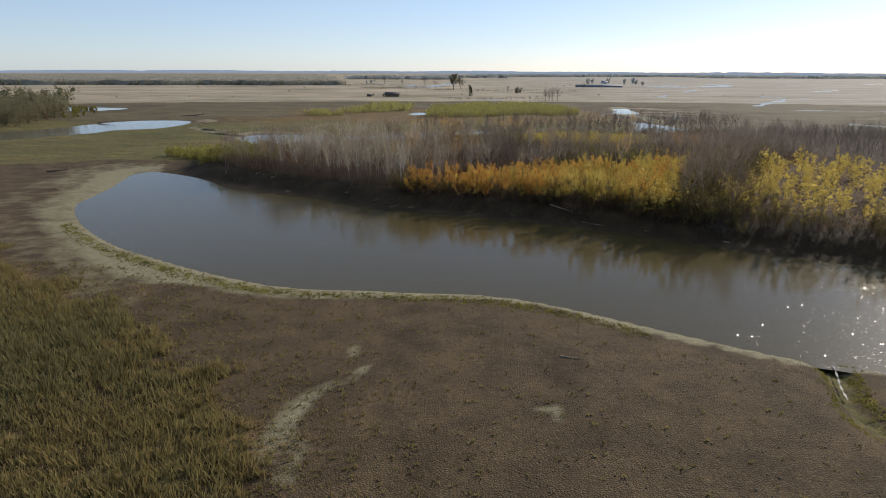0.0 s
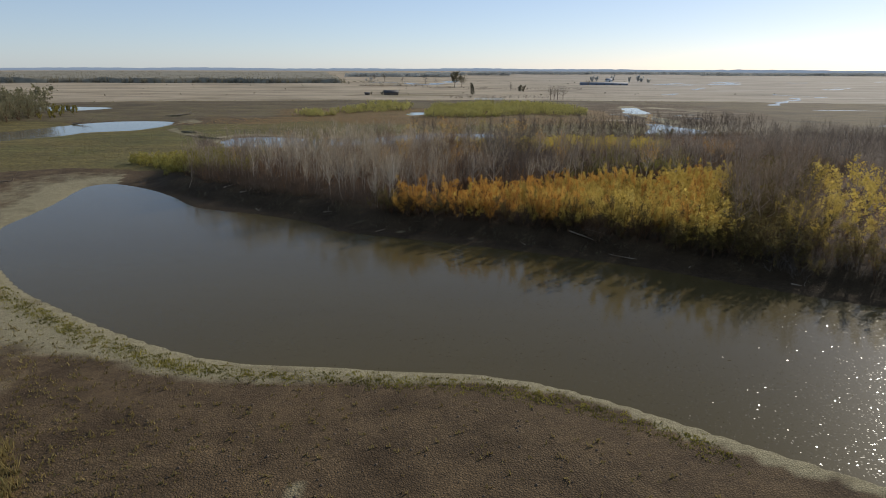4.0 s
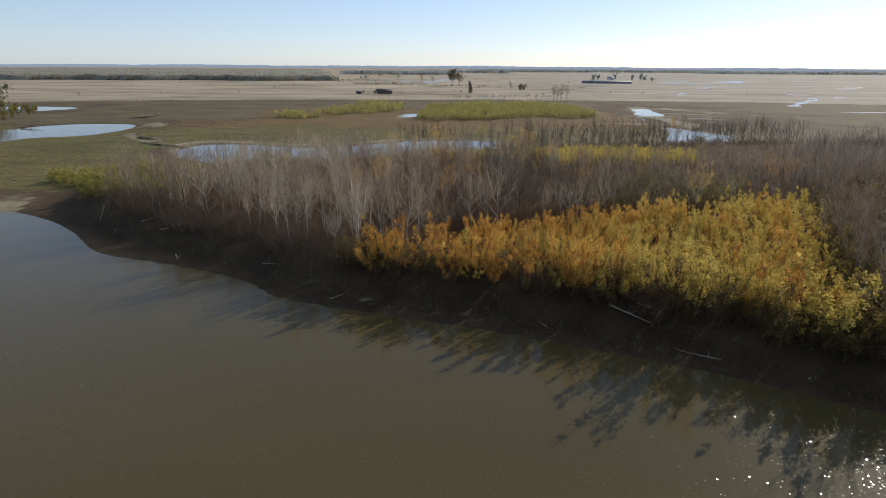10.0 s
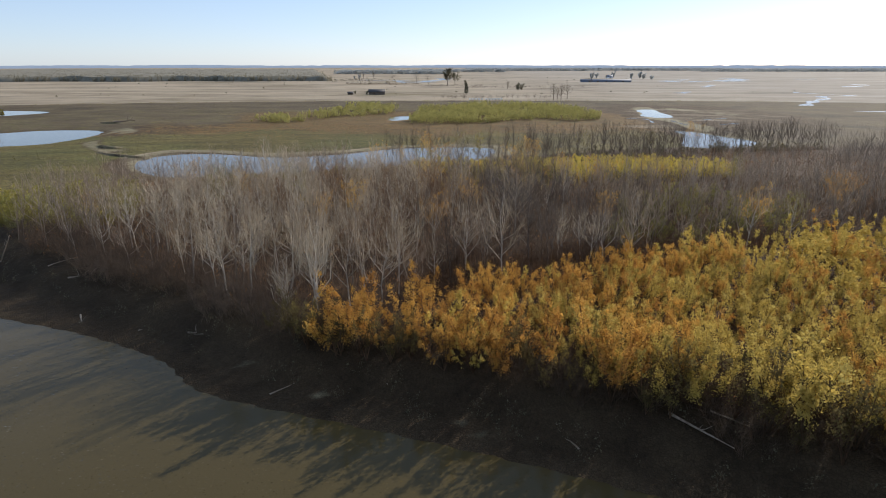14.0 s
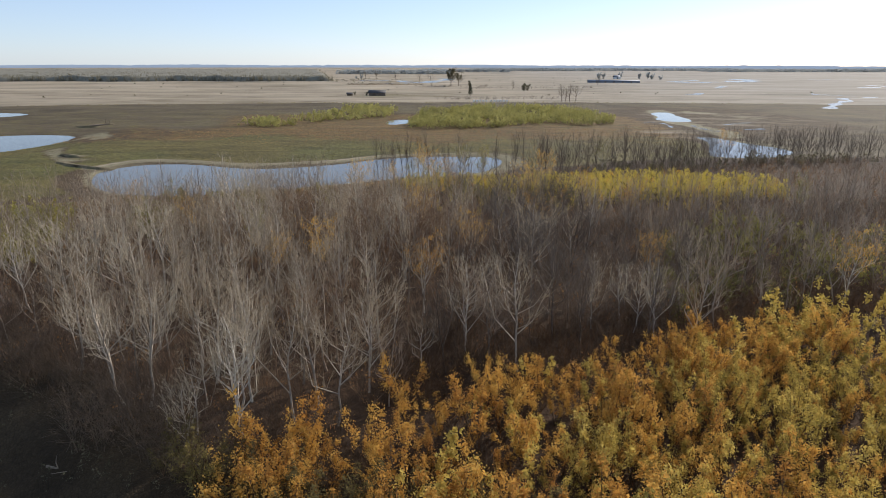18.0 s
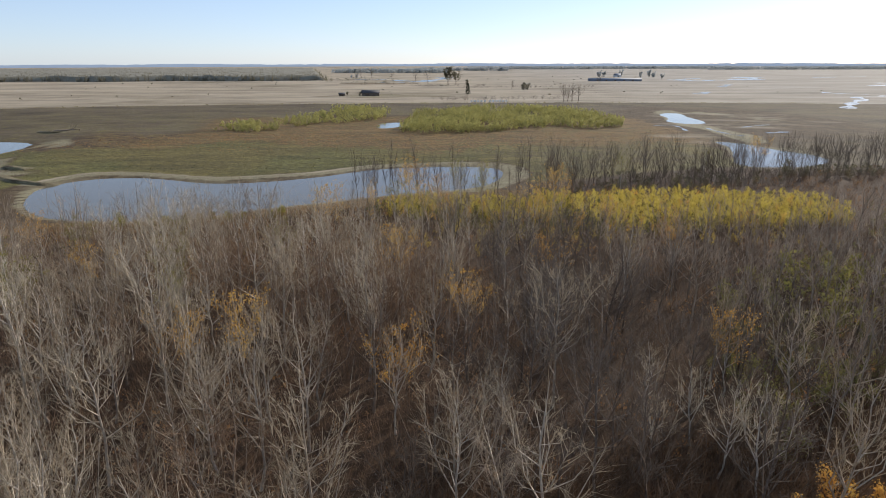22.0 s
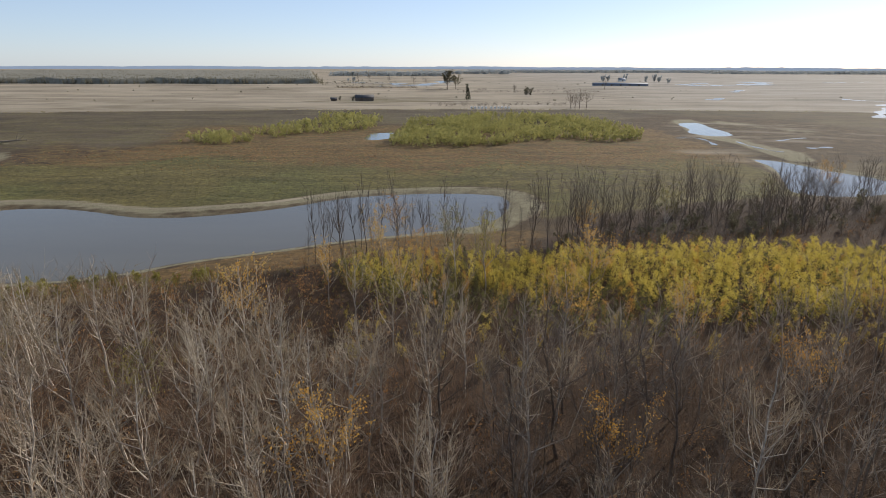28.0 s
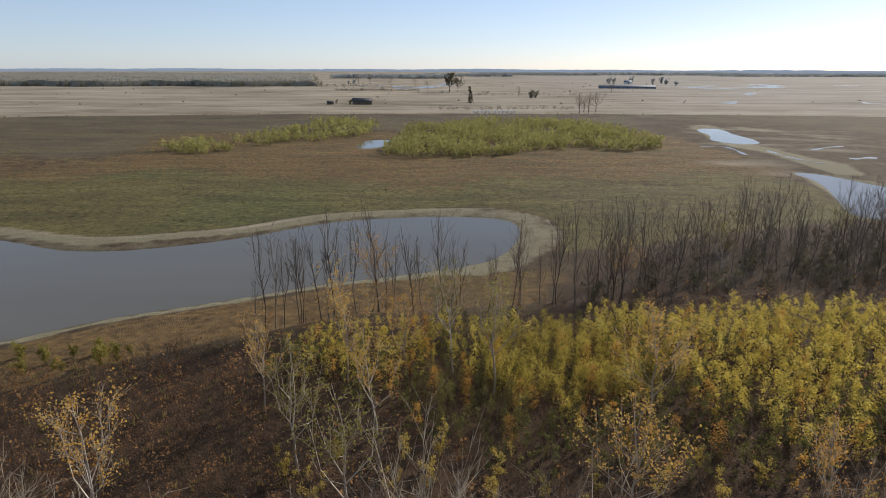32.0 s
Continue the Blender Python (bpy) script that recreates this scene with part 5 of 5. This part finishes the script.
# ---- far country ----
def crude_tree(seed, height, cards, size, wide=0.22, bottom=0.3):
    rr = np.random.default_rng(seed)
    p = Pile()
    p.tube([(0, 0, 0), (0, 0, height * 0.7)], [0.02 * height, 0.008 * height], 3)
    u = rr.uniform(bottom, 1.0, cards)
    w = height * wide * np.sqrt(np.clip((1.05 - u) * (u - bottom + 0.15) * 4, 0.05, 1))
    a = rr.uniform(0, 6.28, cards)
    q = np.sqrt(rr.uniform(0, 1, cards))
    p.cards(np.stack([np.cos(a) * w * q, np.sin(a) * w * q, u * height], 1), size, size * 0.7, rr, 0.3)
    return p.arrays()


def flat_rows(x, y, seed, low, high):
    rr = np.random.default_rng(seed)
    return np.stack([x, y, np.full(len(x), 0.85), rr.uniform(0, 6.28, len(x)), rr.uniform(low, high, len(x))], 1)


rr = np.random.default_rng(90)
u = rr.uniform(0, 1, 5500)
depth = np.concatenate([rr.uniform(0, 0.06, 1700), rr.uniform(0.06, 0.3, 2000), rr.uniform(0.3, 1.0, 1800)])
wx = -1700 + u * 1510 + depth * 260 * (1 - 2 * u)
wy = 1285 + 60 * u ** 2 + 14 * np.sin(u * 40) + depth * 1300
deep = depth >= 0.05
stuff("far_wood", [tuft_arrays(800 + k, 13.5, 1.1, 10, 5.0) for k in range(6)], flat_rows(wx[~deep], wy[~deep], 91, 0.7, 1.0), FARWOOD, "front rank of a far grey-olive wood", "woods")
stuff("far_tops", [tuft_arrays(806 + k, 14.0, 0.9, 9, 6.0) for k in range(5)], flat_rows(wx[deep][::2], wy[deep][::2], 97, 0.8, 1.02), FARWOOD, "bare tree tops standing out of the far wood", "woods")
cu, cd = np.meshgrid(np.linspace(0, 1, 170), np.concatenate([[0.0, 0.006], np.linspace(0.015, 1, 70)]))
cu, cd = cu.ravel(), cd.ravel()
cz = np.array([9.5 + 2.6 * noise.noise((a * 46, c * 30, 1.0)) + 1.2 * noise.noise((a * 150, c * 90, 5.0)) for a, c in zip(cu, cd)])
cz = np.where(cd < 0.001, 0.5, cz * (1 - fade(np.abs(cu - 0.5), 0.494, 0.5)) + 0.4)
i = (np.arange(71)[:, None] * 170 + np.arange(169)[None]).ravel()
canopy = fast_mesh("far_canopy", np.stack([-1700 + cu * 1510 + cd * 260 * (1 - 2 * cu), 1285 + 60 * cu ** 2 + 14 * np.sin(cu * 40) + 4 + cd * 1300, cz], 1), np.stack([i, i + 1, i + 171, i + 170], 1), CANOPY)
canopy.polygons.foreach_set("use_smooth", np.ones(len(canopy.polygons), dtype=bool))
tagged(new("far_canopy", canopy), "smooth grey-olive canopy of the far wood", "woods", kind="stuff")
belts = []
for cx, cy, hx, hy, n in ((420, 2900, 260, 120, 260), (1000, 3000, 340, 140, 300), (1500, 2700, 420, 160, 420), (2300, 2900, 480, 220, 420), (120, 2500, 160, 40, 90), (-120, 2150, 170, 160, 260)):
    belts.append(np.stack([cx + rr.uniform(-1, 1, 2 * n) * hx, cy + rr.uniform(-1, 1, 2 * n) * hy * 0.5], 1))
belts = np.concatenate(belts)
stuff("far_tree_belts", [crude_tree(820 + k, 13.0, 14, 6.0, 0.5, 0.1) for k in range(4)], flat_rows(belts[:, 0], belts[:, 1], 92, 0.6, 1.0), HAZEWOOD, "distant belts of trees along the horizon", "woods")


def far_tree(name, x, y, height, leafy, label, seed):
    t, c = bare_tree_arrays(seed, height, 22, 7, 4, 1.75, 2.4)
    piles, mats, names = [t, c], [DARKBARK, DARKTWIG], ["trunk", "crown"]
    if leafy:
        rq = np.random.default_rng(seed)
        f = Pile()
        cv = c.arrays()[0]
        f.cards(cv[rq.integers(0, len(cv), leafy)], height * 0.07, height * 0.05, rq)
        piles, mats, names = piles + [f], mats + [GREYLEAF], names + ["foliage"]
    ob = make_plant(name, piles, mats, names, label, "tree", "lone trees on the plain")
    ob.matrix_basis = pose(x, y, 0.8, 0, 0, seed * 37 % 360)


for k, (x, y, h, leafy) in enumerate([(125, 718, 16, 0), (132, 718, 17, 0), (140, 727, 16, 0), (129, 722, 13, 0), (111, 981, 13, 0), (32, 1106, 27, 1100), (44, 1118, 20, 500), (-20, 1257, 20, 0), (1, 1215, 18, 0), (-118, 1507, 20, 60), (-140, 1505, 22, 0), (-73, 1440, 14, 0), (262, 1130, 14, 0)]):
    far_tree("plain_tree", x, y, h, leafy, "leafless tree standing alone on the pale plain" if not leafy else "broad grey-leaved tree on the pale plain", 840 + k)
for k, (x, y, h) in enumerate([(120, 940, 9), (126, 946, 8), (60, 1110, 8), (-160, 1500, 7), (-150, 1512, 9), (-66, 822, 5), (-80, 830, 4), (372, 1560, 14), (384, 1566, 12), (443, 1640, 14), (482, 1560, 15), (470, 1500, 12), (440, 1490, 12), (460, 1420, 10)]):
    w, f = sapling_arrays(870 + k, h, 6, 30, h * 0.16, 0.9, 0.1)
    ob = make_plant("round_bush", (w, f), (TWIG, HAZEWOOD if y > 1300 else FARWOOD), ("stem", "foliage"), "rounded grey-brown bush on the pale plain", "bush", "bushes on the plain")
    ob.matrix_basis = pose(x, y, 0.8)


def pine(x, y, height):
    rq = np.random.default_rng(33)
    t, f = Pile(), Pile()
    t.tube([(0, 0, 0), (0.1, 0, height * 0.5), (0, 0, height)], [0.3, 0.2, 0.04], 6)
    u = rq.uniform(0.12, 1, 420)
    a = rq.uniform(0, 6.28, 420)
    w = (1.06 - u) ** 0.7 * height * 0.26 * rq.uniform(0.4, 1.0, 420)
    f.cards(np.stack([np.cos(a) * w, np.sin(a) * w, u * height], 1), 1.1, 0.6, rq)
    ob = make_plant("pine_tree", (t, f), (DARKBARK, PINE), ("trunk", "foliage"), "dark green conifer standing alone on the plain", "tree", "lone trees on the plain")
    ob.matrix_basis = pose(x, y, 0.8)


PINE = leaf_material("pine_needles", (0.015, 0.018, 0.010), (0.035, 0.04, 0.02), (0.05, 0.055, 0.03))
pine(46, 822, 13)

WOODWALL = plain_material("weathered_boards", (0.10, 0.075, 0.058), (0.18, 0.14, 0.11))
ROOF = plain_material("dull_roof", (0.045, 0.042, 0.045), (0.09, 0.085, 0.085))
BLUEROOF = plain_material("blue_grey_sheet", (0.13, 0.15, 0.19), (0.22, 0.24, 0.28))
WHITE = plain_material("white_paint", (0.62, 0.62, 0.60), (0.80, 0.80, 0.78), 0.5)


def box_mesh(name, material, sx, sy, sz, z=0.0, bevel=0.04):
    bm = bmesh.new()
    bmesh.ops.create_cube(bm, size=1.0)
    for v in bm.verts:
        v.co = Vector((v.co.x * sx, v.co.y * sy, (v.co.z + 0.5) * sz + z))
    bmesh.ops.bevel(bm, geom=bm.edges[:], offset=bevel, segments=1, affect="EDGES")
    me = bpy.data.meshes.new(name)
    bm.to_mesh(me)
    bm.free()
    me.materials.append(material)
    return me


def gable_mesh(name, material, sx, sy, rise, z, over=0.4):
    p = Pile()
    a, b = sx / 2 + over, sy / 2 + over
    lo = -over * rise / (sy / 2)
    v = []
    for thick in (0, 0.18):
        for x in (-a, a):
            v += [(x, -b, z + lo + thick), (x, 0, z + rise + thick), (x, b, z + lo + thick)]
    p.put(v, [(0, 3, 4, 1), (1, 4, 5, 2), (6, 7, 10, 9), (7, 8, 11, 10), (0, 6, 9, 3), (2, 5, 11, 8), (0, 1, 7, 6), (1, 2, 8, 7), (3, 9, 10, 4), (4, 10, 11, 5)])
    return p.mesh(name, material)


def shed(name, x, y, turn, sx, sy, eave, rise, wall, roof, label, doors=2):
    root = tagged(new(name), label, "building", "farm buildings")
    body = part("wall", box_mesh("wall", wall, sx, sy, eave), root)
    part("roof", gable_mesh("roof", roof, sx, sy, rise, eave), root)
    for k in range(doors):
        d = part("door", box_mesh("door", DARKBARK, 2.6, 0.12, eave * 0.8), body, "dark barn door")
        d.location = (sx * ((k + 1) / (doors + 1) - 0.5), -sy / 2 - 0.05, 0)
    root.matrix_basis = pose(x, y, 0.8, 0, 0, turn)


shed("old_barn", -55, 824, 4, 18, 9, 3.2, 2.6, WOODWALL, ROOF, "low dark weathered barn on the pale plain")
shed("small_shed", -84, 818, 10, 6, 4, 2.2, 1.2, WOODWALL, ROOF, "small dark shed beside a dirt track", 1)
shed("long_shed", 328, 1281, -2, 92, 9, 3.0, 2.0, BLUEROOF, BLUEROOF, "very long low shed with a blue-grey roof", 5)
shed("farmhouse", 412, 1560, 10, 14, 9, 4.0, 3.5, WHITE, BLUEROOF, "far white farmhouse among trees", 1)


def hive(x, y):
    root = tagged(new("white_box"), "white painted box in a row by the field edge", "box", "row of white boxes")
    body = part("body", box_mesh("body", WHITE, 1.5, 1.2, 1.5), root)
    part("lid", box_mesh("lid", WHITE, 1.7, 1.4, 0.15, 1.5), body, "white lid")
    root.matrix_basis = pose(x, y, 0.8, 0, 0, 5)


for k in range(11):
    hive(43.5 + k * 2.9 + (1.6 if k > 4 else 0), 716 + 0.3 * (k % 3))
edge = np.linspace(-330, 330, 520)
ey = 700 + 0.035 * (edge + 50) - 0.00035 * (edge - 20) ** 2 + rr.normal(0, 2.0, 520)
stuff("field_edge_rubble", [crude_tree(900 + k, 1.2, 5, 1.3, 0.6, 0.0) for k in range(3)], flat_rows(edge + rr.normal(0, 2, 520), ey, 94, 0.2, 0.7), REED, "pale rubble and weeds along the field edge", "rubble")

sx, sy = rr.uniform(-500, 620, 240), rr.uniform(760, 1650, 240)
sx[:140], sy[:140] = rr.normal(-150, 45, 140), rr.normal(1400, 70, 140)
hx0, hy0 = rr.uniform(0, 1, 420), rr.normal(0, 1, 420)
hedge = np.concatenate([np.stack([-140 + 130 * hx0[:150], 1165 + 16 * hy0[:150]], 1), np.stack([40 + 190 * hx0[150:250], 1010 + 5 * hy0[150:250] + 20 * hx0[150:250]], 1), np.stack([-25 + 110 * hx0[250:330], 1080 + 5 * hy0[250:330]], 1), np.stack([10 + 130 * hx0[330:], 745 + 6 * hy0[330:] + 22 * hx0[330:]], 1)])
stuff("plain_hedges", [shrub_arrays(925 + k, 4.0, 14, 4) for k in range(4)], flat_rows(hedge[:, 0], hedge[:, 1], 98, 0.3, 1.0), DARKTWIG, "rows of dull brown scrub on the pale plain", "scrub")
stuff("plain_scrub", [crude_tree(910 + k, 2.2, 7, 2.2, 0.8, 0.0) for k in range(4)], flat_rows(sx, sy, 95, 0.3, 0.9), FARWOOD, "low dull scrub dotted over the pale plain", "scrub")

# far water: creeks and pools beyond the field
SHINE = water_material("far_water", (0.10, 0.10, 0.10), 0.2, 0.2, 0.3)


def ribbon(name, points, width, label, z=None):
    line = smooth_loop(points, 6, closed=False)
    d = np.gradient(line, axis=0)
    side = np.stack([-d[:, 1], d[:, 0]], 1) / (np.linalg.norm(d, axis=1)[:, None] + 1e-9)
    w = width * (0.6 + 0.4 * np.sin(np.arange(len(line)) * 0.9))[:, None] / 2
    w[0] = w[-1] = width * 0.05
    v = np.concatenate([line + side * w, line - side * w])
    n = len(line)
    i = np.arange(n - 1)
    height = ground_height(v[:, 0], v[:, 1]) + 0.05 if z is None else np.full(2 * n, z)
    v3 = np.concatenate([v, height[:, None]], 1)
    me = fast_mesh(name, v3, np.stack([i + n, i + n + 1, i + 1, i], 1), SHINE)
    return tagged(new(name, me), label, "water", kind="structure")


ribbon("far_creek", [(318, 626), (345, 665), (372, 700), (408, 742), (420, 770), (470, 800), (446, 850), (452, 880)], 12, "narrow silvery creek winding over the plain")
ribbon("far_pool", [(450, 1310), (560, 1330), (640, 1420), (690, 1560)], 70, "far silvery pool on the plain")
ribbon("far_pool", [(-140, 1430), (-60, 1380), (-10, 1300), (26, 1400), (30, 1580)], 60, "far pale pool among trees")
ribbon("far_pool", [(-70, 1220), (-30, 1270), (20, 1300)], 40, "far pale pool among trees")
ribbon("far_pool", [(296, 851), (310, 868), (326, 888)], 12, "small silvery pool on the plain")
ribbon("far_pool", [(405, 1035), (430, 1070), (452, 1112)], 14, "small silvery pool on the plain")
ribbon("far_pool", [(628, 1053), (680, 1090), (720, 1174)], 26, "small silvery pool on the plain")
ribbon("far_pool", [(800, 1480), (960, 1560), (1180, 1640)], 40, "far silvery pool on the plain")
ribbon("far_pool", [(279, 421), (284, 412), (292, 402), (310, 398)], 9, "strip of water on the dark flats")
ribbon("flats_runnel", [(157, 495), (154, 477), (155, 462), (159, 455)], 2.2, "bright runnel of water across the mud flats")
ribbon("flats_runnel", [(132, 507), (142, 507), (143, 495), (139, 476)], 2.6, "bright runnel of water across the mud flats")
ribbon("flats_pool", [(176, 469), (182, 470), (189, 472)], 5.0, "shallow pool glinting on the dark flats")
ribbon("flats_pool", [(176, 495), (189, 504), (199, 508)], 3.0, "shallow pool glinting on the dark flats")
ribbon("far_pool", [(293, 844), (317, 865)], 16, "far silvery pool on the plain")
ribbon("far_pool", [(447, 1327), (499, 1394), (552, 1469)], 30, "far silvery pool on the plain")
ribbon("far_pool", [(318, 564), (396, 553), (500, 560)], 7, "strip of water on the dark flats")

# horizon: ring of far woods, haze painted into its colour, faint glow added
HAZE = Nodes("blue_haze_glow", 1.0, 0.0)
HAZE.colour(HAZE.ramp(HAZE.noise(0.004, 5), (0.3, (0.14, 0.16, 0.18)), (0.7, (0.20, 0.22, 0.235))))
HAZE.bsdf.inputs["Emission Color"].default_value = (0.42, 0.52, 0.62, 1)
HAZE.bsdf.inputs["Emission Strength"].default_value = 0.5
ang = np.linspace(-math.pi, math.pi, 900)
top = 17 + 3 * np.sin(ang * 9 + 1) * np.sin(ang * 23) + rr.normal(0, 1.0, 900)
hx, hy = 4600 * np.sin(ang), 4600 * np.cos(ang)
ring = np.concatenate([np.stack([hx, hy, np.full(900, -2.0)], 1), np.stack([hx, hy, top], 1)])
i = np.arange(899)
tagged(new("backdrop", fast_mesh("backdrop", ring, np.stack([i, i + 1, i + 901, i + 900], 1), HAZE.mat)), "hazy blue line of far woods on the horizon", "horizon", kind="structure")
ribbon("creek_water", [(50.3, 70.6), (49.6, 69), (48.9, 67.4), (48.2, 66), (47.6, 64.6), (47.1, 63.2), (46.7, 62)], 0.3, "thin bright trickle of water in the creek bed", 0.14)
